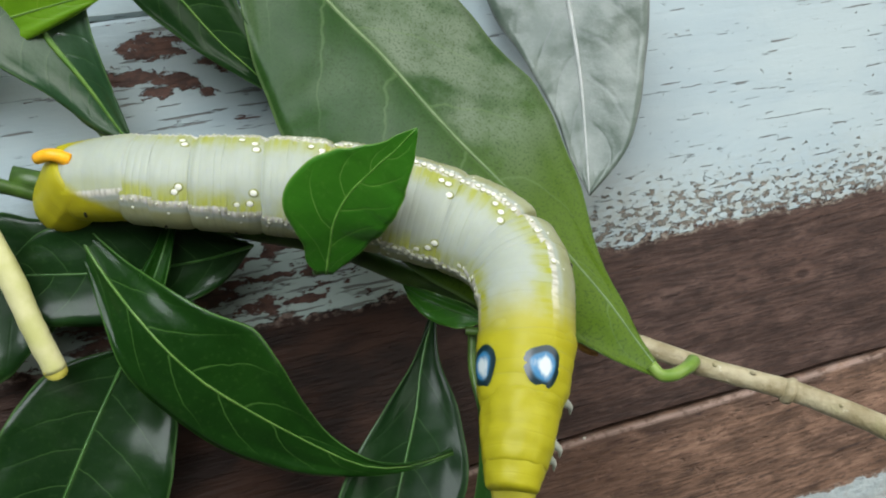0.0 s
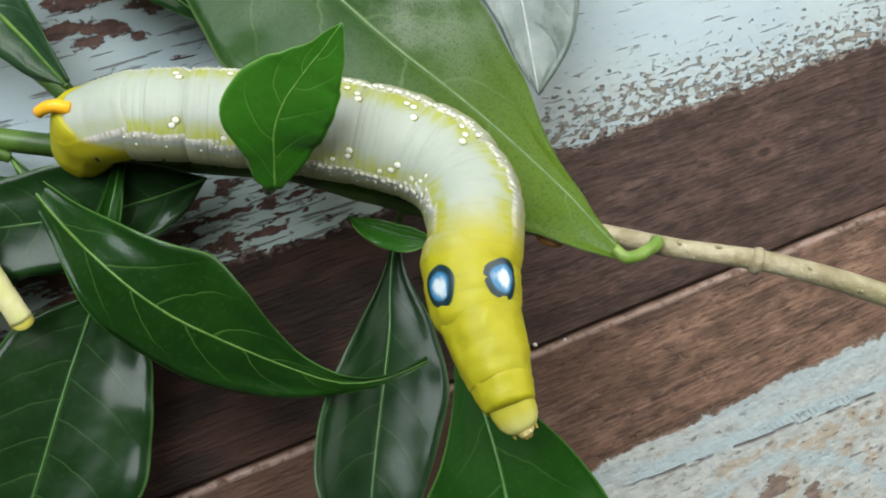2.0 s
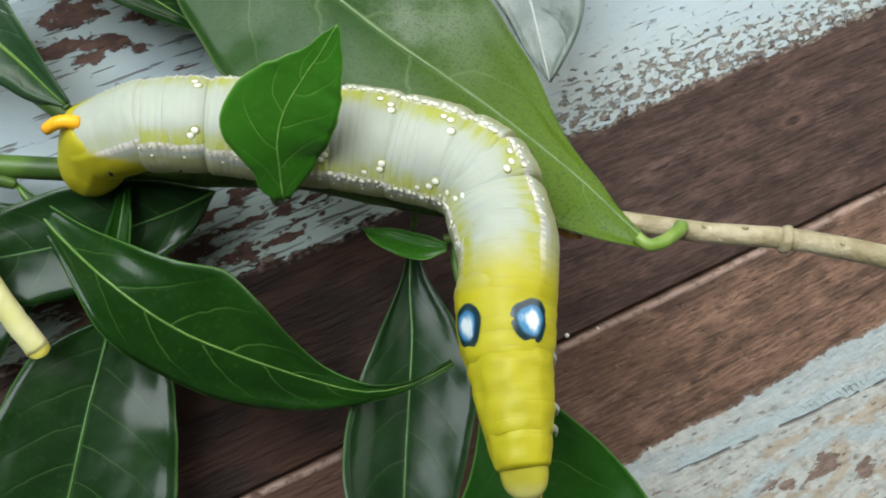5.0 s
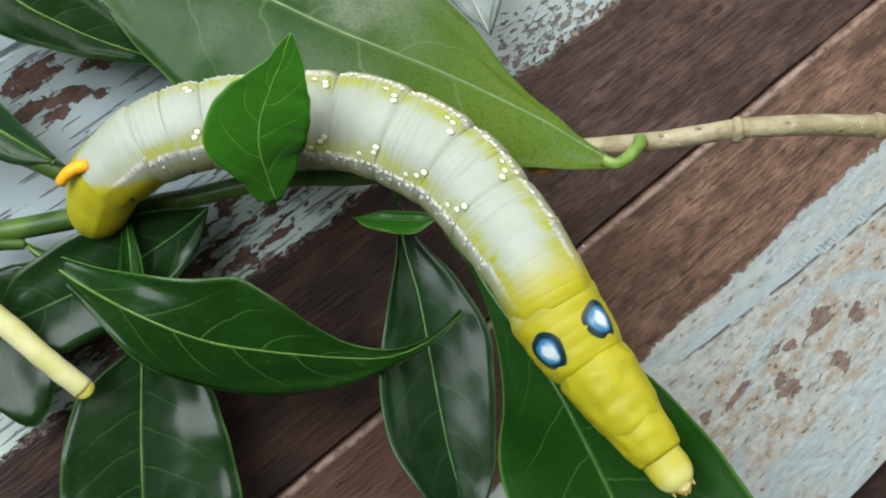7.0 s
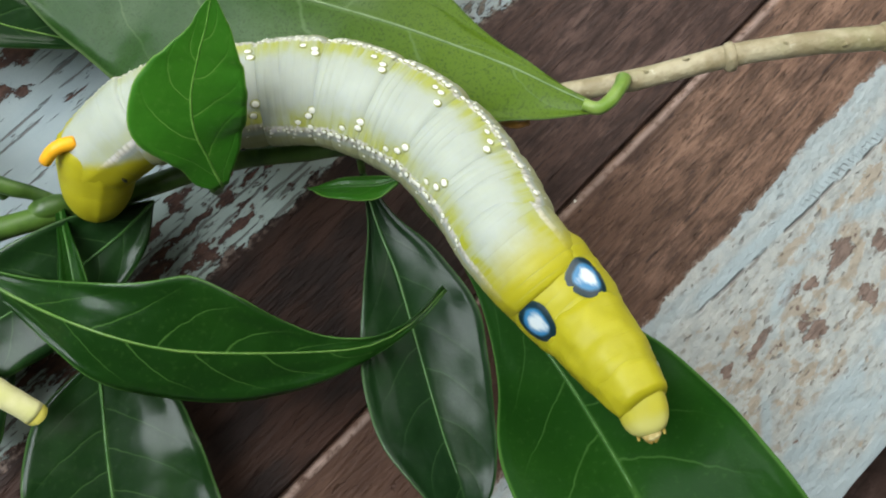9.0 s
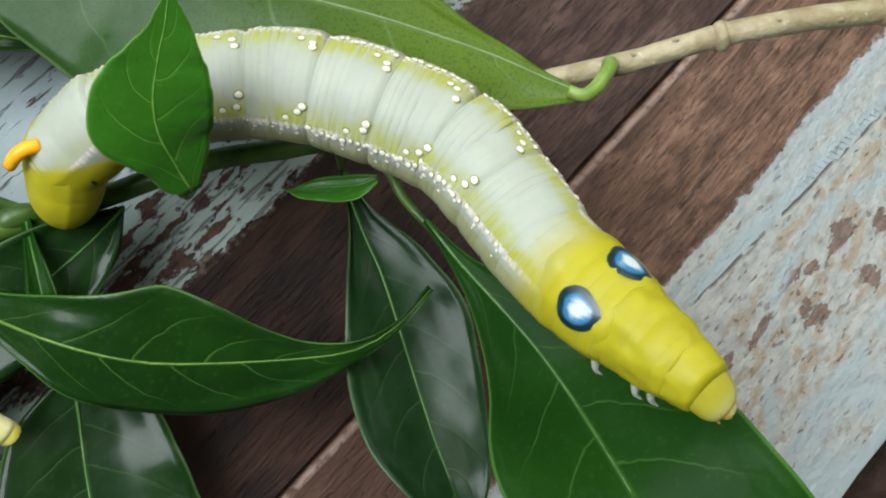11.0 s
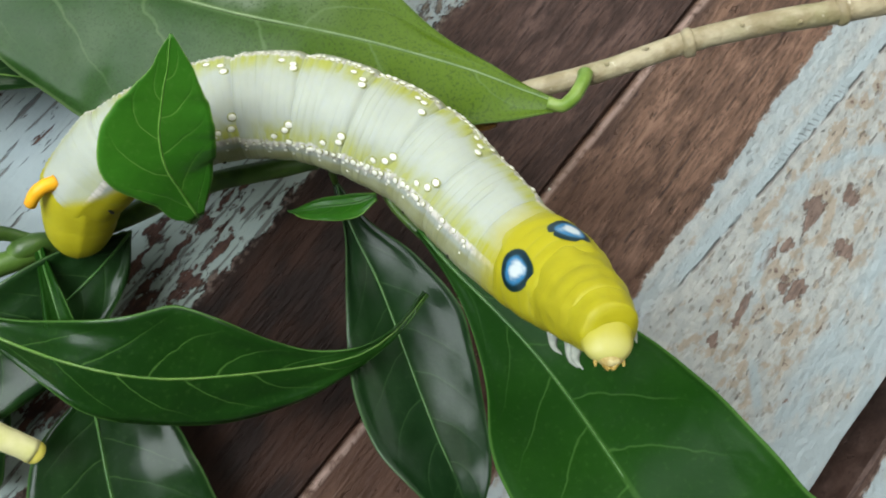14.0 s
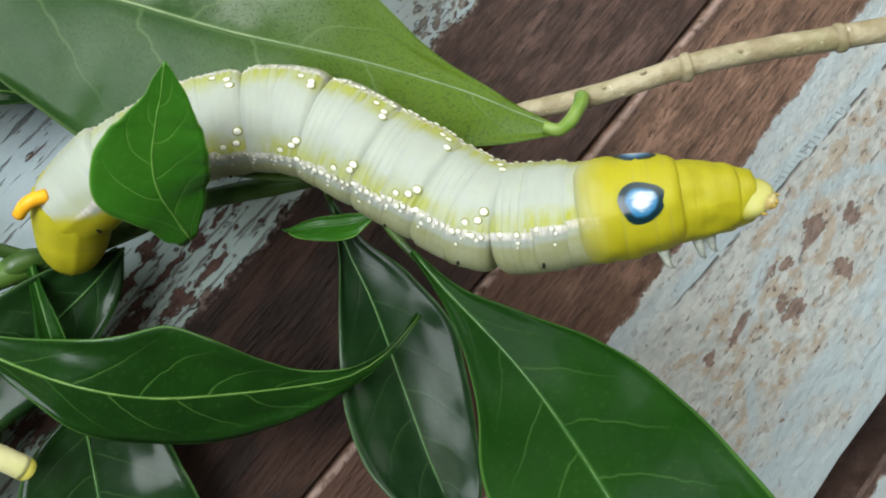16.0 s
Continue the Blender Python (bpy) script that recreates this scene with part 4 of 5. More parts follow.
def segment(name, radius, half, material, lobes=3, taper=0.0, tuck=(0.13, 0.13), squash=0.94, ridge=0.05, crease=0.010, lumps=0.012, dome=False):
    """A ring of the body: y to the head, z to the back, ends tucked in, with shallow creases."""
    bm = bmesh.new()
    n, around = 36, 72
    loops = []
    for i in range(n + 1):
        s = -1 + 2 * i / n
        end = max(0.0, 1 - abs(s) ** 3.5) ** 0.5
        r = radius * (1 - tuck[0 if s < 0 else 1] * (1 - end)) * (1 - taper * s)
        r *= 1 - crease * abs(math.cos(lobes * math.pi * (s + 1) / 2)) ** 10
        if dome and s < 0:
            r = radius * max(0.03, 1 - abs(s) ** 2.6) ** 0.5 * (1 - taper * s)
        elif i in (0, n):
            r *= 0.70
        loop = []
        for k in range(around):
            g = 2 * math.pi * k / around
            x, z = math.sin(g), math.cos(g)
            a = abs(math.degrees(math.atan2(x, z)))
            bulge = 1 + ridge * math.exp(-((a - 51) / 7) ** 2) * (0.72 + 0.28 * math.cos(2 * math.pi * half * s / 0.00078))
            bulge *= 1 + lumps * noise.noise(Vector((x * 2, s * 3.2, z * 2 + radius * 900)))
            loop.append(bm.verts.new((r * x * bulge, half * s, r * z * bulge * (squash if z < 0 else 1))))
        loops.append(loop)
    for lo, hi in zip(loops, loops[1:]):
        for k in range(around):
            bm.faces.new((lo[k], hi[k], hi[(k + 1) % around], lo[(k + 1) % around]))
    bm.faces.new(loops[0]), bm.faces.new(loops[-1][::-1])
    ob = part(name, bm, material, caterpillar)
    ob["radius"], ob["half"], ob["taper"], ob["tuck"], ob["ridge"] = radius, half, taper, tuck, ridge
    return ob


def on_skin(ob, angle, y, out=1.0):
    """A place and its outward way on a segment: angle in degrees from the back, y along it."""
    r = ob["radius"] * (1 - ob["taper"] * y / ob["half"]) * out
    s = abs(y / ob["half"])
    r *= 1 - ob["tuck"][0 if y < 0 else 1] * (1 - max(0.0, 1 - s ** 3.5) ** 0.5)
    r *= 1 + 0.9 * ob["ridge"] * math.exp(-((abs(angle) - 51) / 7) ** 2)
    a = radians(angle)
    return Vector((r * math.sin(a), y, r * math.cos(a))), Vector((math.sin(a), 0, math.cos(a)))


def dot(ob, angle, y, size, stretch=1.15, rim=1.30):
    place, out = on_skin(ob, angle, y)
    bm = bmesh.new()
    along = Vector((0, 1, 0))
    across = along.cross(out)
    rings = []
    for r, h in ((rim + 0.08, -0.25), (rim, 0.02), (0.95, 0.09), (0.55, 0.32)):
        rings.append([bm.verts.new(place + size * (along * math.cos(g) * r * stretch + across * math.sin(g) * r + out * h)) for g in [2 * math.pi * k / 10 for k in range(10)]])
    for j, (lo, hi) in enumerate(zip(rings, rings[1:])):
        for k in range(10):
            f = bm.faces.new((lo[k], hi[k], hi[(k + 1) % 10], lo[(k + 1) % 10]))
            f.material_index = 1 if j < 2 else 0
    bm.faces.new(rings[-1][::-1])
    bmesh.ops.recalc_face_normals(bm, faces=bm.faces)
    return part("white_dot", bm, (DOT, DOT_RIM), ob)


def eyespot(ob, angle, y, wide, long):
    """An oval blue-and-white spot laid over the curve of the skin."""
    bm = bmesh.new()
    uv = bm.loops.layers.uv.new("UVMap")
    rings, around = 8, 28
    rows = [[(bm.verts.new(on_skin(ob, angle, y, 1.022)[0]), 0.5, 0.5)] * around]
    for i in range(1, rings + 1):
        q, row = i / rings, []
        for k in range(around):
            g = 2 * math.pi * k / around
            a, b = q * math.cos(g), q * math.sin(g)
            shape = 1 + 0.05 * math.cos(2 * g) + 0.06 * math.cos(3 * g + 0.6) + 0.025 * math.cos(5 * g + 2.0)
            place, _ = on_skin(ob, angle + math.degrees(a * wide * shape / ob["radius"]), y + b * long * shape, 1.022 - 0.016 * q ** 3)
            row.append((bm.verts.new(place), 0.5 + a / 2, 0.5 + b / 2))
        rows.append(row)
    for i in range(rings):
        for k in range(around):
            p, q = rows[i], rows[i + 1]
            four = [q[k], q[(k + 1) % around], p[(k + 1) % around], p[k]]
            if i == 0:
                four = four[:3]
            f = bm.faces.new([x[0] for x in four])
            for loop, x in zip(f.loops, four):
                loop[uv].uv = (x[1], x[2])
    bmesh.ops.recalc_face_normals(bm, faces=bm.faces)
    return part("eyespot", bm, EYE, ob, "white-centred blue eyespot with a black rim")


def cone(name, ob, points, r0, r1, material, label=""):
    bm = bmesh.new()
    tube(bm, points, lambda u: r0 + (r1 - r0) * u ** 0.8, 10, 10)
    return part(name, bm, material, ob, label)


def spiracle(ob, angle, y):
    place, out = on_skin(ob, angle, y)
    bm = bmesh.new()
    side = Vector((0, 0.25, 1.0)).cross(out).normalized()
    tall = out.cross(side)
    loop = [bm.verts.new(place + out * 0.00012 + tall * 0.00055 * math.cos(g) + side * 0.0002 * math.sin(g)) for g in [2 * math.pi * k / 10 for k in range(10)]]
    base = [bm.verts.new(place - out * 0.0002 + (v.co - place) * 1.1) for v in loop]
    for k in range(10):
        bm.faces.new((base[k], base[(k + 1) % 10], loop[(k + 1) % 10], loop[k]))
    bm.faces.new(loop)
    bmesh.ops.recalc_face_normals(bm, faces=bm.faces)
    return part("spiracle", bm, SLIT, ob)


# name, radius, half length, material, creases, taper
pieces = [segment("anal_segment", 0.0047, 0.0062, SKIN_YELLOW, 4, -0.20, (0.40, 0.30), dome=True), segment("rump_segment", 0.0055, 0.0062, SKIN_RUMP, 6, -0.06, (0.45, 0.13))]
shares = [0.0, 1 / 12]
RADII = (0.0060, 0.0064, 0.0067, 0.0069, 0.0069, 0.0067, 0.0064)
for k, r in enumerate(RADII):
    before = RADII[k - 1] if k else 0.0057
    after = RADII[k + 1] if k < 6 else 0.0061
    pieces.append(segment("rear_ring", 0.75 * r + 0.25 * before, 0.0028, SKIN_LINED, 6, (before - r) / r * 0.25, (0.24, 0.03)))
    pieces.append(segment("front_ring", 0.75 * r + 0.25 * after, 0.0028, SKIN, 6, (r - after) / r * 0.25, (0.03, 0.20), crease=0.003))
    shares += [(2 + k - 0.24) / 12, (2 + k + 0.24) / 12]
pieces += [
    segment("collar_segment", 0.00598, 0.0058, SKIN_COLLAR, 10, 0.035, (0.22, 0.22), ridge=0.03, crease=0.008),
    segment("eyespot_segment", 0.0059, 0.0060, SKIN_SADDLE, 7, 0.085, (0.32, 0.30), ridge=0.02, crease=0.010, lumps=0.04),
    segment("neck_segment", 0.0047, 0.0055, SKIN_YELLOW, 5, 0.155, (0.26, 0.16), ridge=0.02, crease=0.006, lumps=0.06),
    segment("neck_segment", 0.0039, 0.0052, SKIN_YELLOW, 4, 0.14, (0.20, 0.20), ridge=0.01, crease=0.006, lumps=0.06),
]
shares += [8.6 / 12, 9.2 / 12, 10 / 12, 11 / 12, 1.0]
_rng = random.Random(4)
for k in range(7):
    rear, front = pieces[2 + 2 * k], pieces[3 + 2 * k]
    for s in (-1, 1):
        spiracle(front, s * 97, -0.0012)
        if k < 6:
            dot(front, s * (29 + _rng.uniform(-3, 3)), 0.0014, 0.00042)
            dot(front, s * (37 + _rng.uniform(-2, 2)), 0.0010 + _rng.uniform(-3, 3) * 1e-4, 0.00039)
            if k > 0:
                dot(front, s * (42 + _rng.uniform(-2, 2)), -0.0004 + _rng.uniform(-3, 3) * 1e-4, 0.00035)
        # a chain of white granules on the side line, closer and larger towards the head, with smaller ones below
        many = 3 if k < 2 else 5
        for ob in (rear, front):
            for j in range(many if k < 6 else 2):
                y = -0.0022 + 0.0044 * (j + 0.5) / many if k < 6 else -0.0010 + 0.0018 * j
                big = 0.00018 if k < 3 else 0.00028 + 0.00002 * min(k, 4)
                dot(ob, s * (52 + _rng.uniform(-2, 2)), y + _rng.uniform(-2, 2) * 1e-4, big * _rng.uniform(0.75, 1.15), _rng.uniform(0.85, 1.1), 1.1)
                if k >= 2 and j % 2:
                    dot(ob, s * (59 + _rng.uniform(-3, 3)), y + _rng.uniform(-4, 4) * 1e-4, _rng.uniform(0.00020, 0.00030), 1.0, 1.1)
                if j == 1:
                    dot(ob, s * (67 + _rng.uniform(-3, 3)), y + _rng.uniform(-4, 4) * 1e-4, _rng.uniform(0.00016, 0.00024), 1.0, 1.1)
SADDLE, NECK, THROAT = pieces[17:20]
for s in (-1, 1):
    spiracle(pieces[1], s * 88, -0.0012)
    spiracle(THROAT, s * 95, -0.001)
    eyespot(SADDLE, s * 40, 0.0014, 0.0023, 0.0027)
    for ob, y in ((SADDLE, 0.003), (NECK, 0.001), (THROAT, 0.0)):
        a, _ = on_skin(ob, s * 138, y, 0.94)
        cone("leg", ob, [a, a + Vector((s * 0.0009, 0.0004, -0.0016)), a + Vector((s * 0.0007, 0.0011, -0.0027))], 0.0008, 0.00008, CLAW, "small grey clawed leg")
    for k in (1, 2, 3, 4):
        ob = pieces[3 + 2 * k]
        a, _ = on_skin(ob, s * 150, -0.001, 0.9)
        cone("proleg", ob, [a, a + Vector((s * 0.0004, 0, -0.0012)), a + Vector((-s * 0.0002, 0, -0.0022))], 0.0016, 0.0011, SKIN)
_a, _ = on_skin(pieces[1], 0, -0.0024, 0.92)
cone("horn", pieces[1], [_a, _a + Vector((0, -0.0010, 0.0012)), _a + Vector((0, -0.0023, 0.0015)), _a + Vector((0, -0.0041, 0.0010))], 0.00095, 0.00078, HORN, "short curved orange tail horn")


def head_piece():
    """A wedge-shaped head: broad from above, sloping down to the mouth from the side."""
    bm = bmesh.new()
    n, around = 20, 32
    loops = []
    for i in range(n + 1):
        t = i / n
        y = -0.0030 + 0.0056 * t
        wide = 0.0025 * (1 - t ** 5) ** 0.5 * (0.95 + 0.05 * math.sin(math.pi * t)) + 0.00025
        tall = 0.0024 * (1 - 0.55 * t) * (1 - t ** 6) ** 0.5 + 0.00025
        drop = -0.0009 * t
        loop = []
        for k in range(around):
            g = 2 * math.pi * k / around
            groove = 1 - 0.07 * math.exp(-(math.sin(g) / 0.12) ** 2) * (1 if math.cos(g) > 0 else 0) * t
            bump = 1 + 0.03 * noise.noise(Vector((math.sin(g) * 2, t * 3, math.cos(g) * 2)))
            loop.append(bm.verts.new((wide * math.sin(g) * bump, y, tall * math.cos(g) * groove * bump + drop)))
        loops.append(loop)
    for lo, hi in zip(loops, loops[1:]):
        for k in range(around):
            bm.faces.new((lo[k], hi[k], hi[(k + 1) % around], lo[(k + 1) % around]))
    bm.faces.new(loops[0]), bm.faces.new(loops[-1][::-1])
    ob = part("head", bm, HEAD, caterpillar, "smooth yellow head")
    bm = bmesh.new()
    bmesh.ops.create_icosphere(bm, subdivisions=3, radius=0.0009)
    for v in bm.verts:
        v.co = Vector((v.co.x * 1.25, v.co.y * 0.75, v.co.z * 0.7)) * (1 + 0.22 * noise.noise(v.co * 1400))
        v.co += Vector((0, 0.0024, -0.0011))
    part("mouth", bm, LIP, ob, "tan wrinkled mouthparts")
    for s in (-1, 1):
        a = Vector((s * 0.0005, 0.0027, -0.0013))
        cone("mandible", ob, [a, a + Vector((-s * 0.0002, 0.0003, -0.0002)), a + Vector((-s * 0.0004, 0.0005, -0.0003))], 0.0004, 0.0002, MOUTH)
        a = Vector((s * 0.0013, 0.0019, -0.0013))
        cone("antenna", ob, [a, a + Vector((s * 0.0001, 0.0004, -0.0002)), a + Vector((s * 0.0001, 0.0008, -0.0003))], 0.0003, 0.00012, MOUTH)
    return ob


pieces.append(head_piece())


def motions():
    """The caterpillar's postures: spine points in centimetres from tail to head tip, and the twist of its front."""
    keys = [[] for _ in pieces]

    def posture(t, twist, *points):
        fine = [curve_through([tuple(0.01 * c for c in p) for p in points], k / 400) for k in range(401)]
        run = [0.0]
        for a, b in zip(fine, fine[1:]):
            run.append(run[-1] + (b - a).length)
        mark = [run[k * 40] for k in range(11)]
        body = mark[7] - mark[1]
        where = [mark[0] + 0.55 * (mark[1] - mark[0])]
        where.append(mark[1] + body * 0.28 / 8)
        for k in range(1, 8):
            where += [mark[1] + body * (k + 0.04) / 8, mark[1] + body * (k + 0.52) / 8]
        where += [mark[7] + 0.08 * (mark[8] - mark[7]), mark[8] - 0.0012, mark[8] + 0.50 * (mark[9] - mark[8]), mark[8] + 0.74 * (mark[9] - mark[8]), 0.55 * mark[9] + 0.45 * mark[10]]
        one, two = max(r for r in CAMROWS if r[0] <= t), min(r for r in CAMROWS if r[0] >= t)
        eye = Vector(one[1:4]).lerp(Vector(two[1:4]), (t - one[0]) / max(two[0] - one[0], 0.001))
        for k, s in enumerate(where):
            i = next((j for j in range(1, 401) if run[j] >= s), 400)
            c = fine[i]
            d = (fine[min(i + 14, 400)] - fine[max(i - 14, 0)]).normalized()
            view = (eye - c).normalized()
            view = (view - d * view.dot(d)).normalized()
            share = shares[k]
            lean = -46 + 36 * share / 0.34 if share < 0.34 else -10 + (twist + 10) * min(1, max(0.0, share - 0.42) / 0.30)
            up = Matrix.Rotation(radians(lean), 3, d) @ view
            side = d.cross(up)
            m = Matrix((side, d, up)).transposed().to_4x4()
            keys[k].append((t, Matrix.Translation(c) @ m))

    posture(0.0, 18, (-6.44, 0.73, 0.26), (-6.19, 1.25, 0.90), (-5.02, 1.47, 1.58), (-3.43, 1.69, 2.09), (-2.12, 1.64, 2.59), (-1.32, 1.46, 3.08), (-1.03, 1.13, 3.52), (-1.02, 0.59, 3.97), (-1.06, -0.14, 4.26), (-1.20, -1.22, 4.72), (-1.18, -1.70, 4.74))
    posture(0.5, 11, (-5.59, 0.82, 0.56), (-5.53, 1.36, 1.13), (-4.70, 1.52, 1.67), (-3.16, 1.67, 2.17), (-2.02, 1.56, 2.60), (-1.27, 1.36, 3.07), (-0.96, 0.94, 3.51), (-1.02, 0.39, 3.94), (-0.94, -0.45, 4.02), (-1.01, -1.79, 4.72), (-1.01, -2.21, 4.97))
    posture(1.0, 22, (-5.54, 0.99, 0.58), (-5.46, 1.46, 1.15), (-4.59, 1.63, 1.72), (-3.05, 1.62, 2.22), (-1.94, 1.54, 2.66), (-1.29, 1.35, 3.09), (-1.07, 0.95, 3.50), (-1.21, 0.42, 3.91), (-1.26, -0.37, 4.13), (-1.34, -1.90, 4.36), (-1.53, -2.33, 4.73))
    posture(1.5, 18, (-5.44, 1.01, 0.59), (-5.35, 1.37, 1.16), (-4.55, 1.52, 1.70), (-3.22, 1.57, 2.12), (-2.04, 1.53, 2.60), (-1.37, 1.33, 3.04), (-1.14, 0.92, 3.46), (-1.32, 0.42, 3.87), (-1.27, -0.35, 3.91), (-1.18, -1.90, 4.20), (-1.18, -2.53, 4.33))
    posture(2.0, 3, (-5.43, 1.02, 0.59), (-5.34, 1.41, 1.17), (-4.53, 1.58, 1.70), (-3.20, 1.58, 2.11), (-1.95, 1.46, 2.60), (-1.21, 1.19, 3.06), (-0.94, 0.77, 3.50), (-0.99, 0.26, 3.95), (-1.10, -0.47, 4.24), (-0.91, -1.59, 4.86), (-0.74, -2.01, 5.15))
    posture(2.5, -16, (-5.42, 0.97, 0.69), (-5.31, 1.39, 1.26), (-4.50, 1.54, 1.79), (-3.18, 1.54, 2.18), (-1.94, 1.39, 2.65), (-1.04, 1.03, 3.22), (-0.89, 0.67, 3.59), (-0.94, 0.19, 4.01), (-0.94, -0.51, 4.39), (-0.52, -1.43, 5.20), (-0.34, -1.70, 5.52))
    posture(2.7, -10, (-5.44, 0.98, 0.70), (-5.32, 1.40, 1.28), (-4.52, 1.54, 1.79), (-3.20, 1.54, 2.18), (-1.93, 1.38, 2.66), (-1.07, 1.22, 3.19), (-0.77, 0.57, 3.63), (-0.79, 0.06, 4.06), (-0.95, -0.59, 4.45), (-0.79, -1.56, 5.27), (-0.79, -1.97, 5.56))
    posture(3.0, -18, (-5.48, 0.99, 0.70), (-5.32, 1.41, 1.29), (-4.55, 1.55, 1.79), (-3.22, 1.54, 2.17), (-1.91, 1.37, 2.66), (-1.05, 0.93, 3.19), (-0.83, 0.54, 3.61), (-0.86, 0.08, 4.02), (-0.80, -0.53, 4.57), (-0.47, -0.92, 5.54), (-0.28, -1.04, 5.95))
    posture(3.5, 0, (-5.46, 0.96, 0.69), (-5.31, 1.45, 1.28), (-4.50, 1.59, 1.79), (-3.18, 1.54, 2.16), (-1.87, 1.41, 2.65), (-1.01, 0.97, 3.19), (-0.75, 0.46, 3.61), (-0.79, -0.15, 4.03), (-0.71, -0.84, 4.45), (-0.85, -1.63, 5.39), (-1.00, -2.05, 5.68))
    posture(3.7, -20, (-5.46, 0.97, 0.72), (-5.30, 1.44, 1.30), (-4.50, 1.58, 1.81), (-3.18, 1.52, 2.19), (-1.88, 1.37, 2.67), (-1.35, 1.28, 3.08), (-1.18, 0.71, 3.46), (-1.01, 0.32, 3.95), (-0.86, 0.06, 4.69), (-0.66, -0.09, 5.97), (-0.64, -0.04, 6.43))
    posture(4.0, -24, (-5.45, 0.98, 0.77), (-5.29, 1.43, 1.34), (-4.50, 1.56, 1.85), (-3.20, 1.50, 2.21), (-1.91, 1.33, 2.68), (-0.99, 0.89, 3.22), (-0.76, 0.46, 3.64), (-0.80, -0.02, 4.13), (-0.72, -0.43, 4.69), (-0.29, -0.76, 5.52), (-0.01, -0.91, 5.94))
    posture(4.2, -5, (-5.46, 0.97, 0.78), (-5.30, 1.42, 1.35), (-4.51, 1.56, 1.85), (-3.21, 1.50, 2.21), (-1.93, 1.34, 2.66), (-1.27, 1.11, 3.12), (-0.83, 0.48, 3.60), (-0.81, 0.04, 4.04), (-0.75, -0.41, 4.45), (-0.41, -1.50, 5.22), (-0.36, -1.70, 5.50))
    posture(4.5, 34, (-5.47, 0.96, 0.79), (-5.31, 1.40, 1.37), (-4.51, 1.56, 1.85), (-3.22, 1.51, 2.20), (-1.95, 1.37, 2.65), (-1.11, 0.97, 3.16), (-0.99, 0.41, 3.54), (-1.40, -0.18, 3.83), (-1.57, -0.82, 4.09), (-2.32, -2.23, 4.20), (-2.69, -2.57, 4.49))
    posture(4.7, 14, (-5.46, 1.02, 0.78), (-5.29, 1.46, 1.35), (-4.49, 1.61, 1.84), (-3.20, 1.52, 2.20), (-1.92, 1.35, 2.65), (-0.92, 0.99, 3.22), (-0.78, 0.34, 3.61), (-0.88, -0.12, 4.00), (-1.06, -0.86, 4.26), (-1.19, -2.20, 4.80), (-1.19, -2.70, 4.84))
    posture(5.225, 11.2, (-5.46, 0.98, 0.76), (-5.25, 1.46, 1.35), (-4.43, 1.63, 1.84), (-3.15, 1.54, 2.19), (-1.89, 1.35, 2.64), (-0.92, 0.91, 3.22), (-0.74, 0.23, 3.62), (-0.82, -0.27, 4.03), (-0.95, -1.03, 4.28), (-1.01, -2.39, 4.84), (-1.02, -2.86, 4.95))
    posture(5.75, 5, (-5.45, 0.92, 0.71), (-5.16, 1.48, 1.31), (-4.29, 1.72, 1.83), (-3.05, 1.61, 2.17), (-1.86, 1.36, 2.61), (-0.92, 0.74, 3.20), (-0.70, 0.02, 3.64), (-0.70, -0.57, 4.09), (-0.74, -1.37, 4.33), (-0.59, -2.74, 4.94), (-0.68, -3.15, 5.22))
    posture(6.275, -1.2, (-5.44, 0.87, 0.65), (-5.06, 1.51, 1.28), (-4.14, 1.81, 1.82), (-2.95, 1.68, 2.14), (-1.81, 1.38, 2.58), (-0.93, 0.60, 3.17), (-0.65, -0.17, 3.65), (-0.58, -0.85, 4.16), (-0.53, -1.72, 4.38), (-0.18, -3.10, 5.05), (-0.32, -3.45, 5.47))
    posture(6.8, -4, (-5.42, 0.85, 0.64), (-5.02, 1.53, 1.27), (-4.06, 1.85, 1.81), (-2.89, 1.72, 2.14), (-1.78, 1.40, 2.57), (-0.91, 0.51, 3.17), (-0.62, -0.27, 3.66), (-0.51, -0.98, 4.17), (-0.41, -1.87, 4.39), (0.03, -3.27, 5.08), (-0.15, -3.59, 5.58))
    posture(7.0, -3, (-5.41, 0.91, 0.62), (-4.99, 1.58, 1.26), (-4.02, 1.89, 1.81), (-2.85, 1.73, 2.14), (-1.74, 1.37, 2.57), (-0.91, 0.55, 3.16), (-0.61, -0.31, 3.66), (-0.52, -1.06, 4.18), (-0.36, -1.97, 4.44), (0.01, -3.54, 5.19), (-0.03, -3.85, 5.66))
    posture(7.5, -2, (-5.16, 0.89, 0.64), (-4.75, 1.39, 1.29), (-3.76, 1.75, 1.84), (-2.66, 1.67, 2.15), (-1.59, 1.30, 2.58), (-0.81, 0.49, 3.15), (-0.60, -0.36, 3.64), (-0.56, -1.17, 4.15), (-0.42, -1.96, 4.36), (-0.07, -3.39, 5.01), (-0.20, -3.70, 5.51))
    posture(8.0, -1, (-4.41, 0.94, 0.95), (-4.20, 1.55, 1.51), (-3.44, 1.83, 1.98), (-2.49, 1.73, 2.23), (-1.55, 1.42, 2.59), (-0.82, 0.55, 3.15), (-0.60, -0.28, 3.62), (-0.53, -1.08, 4.14), (-0.36, -1.89, 4.38), (0.07, -3.08, 4.96), (-0.03, -3.23, 5.46))
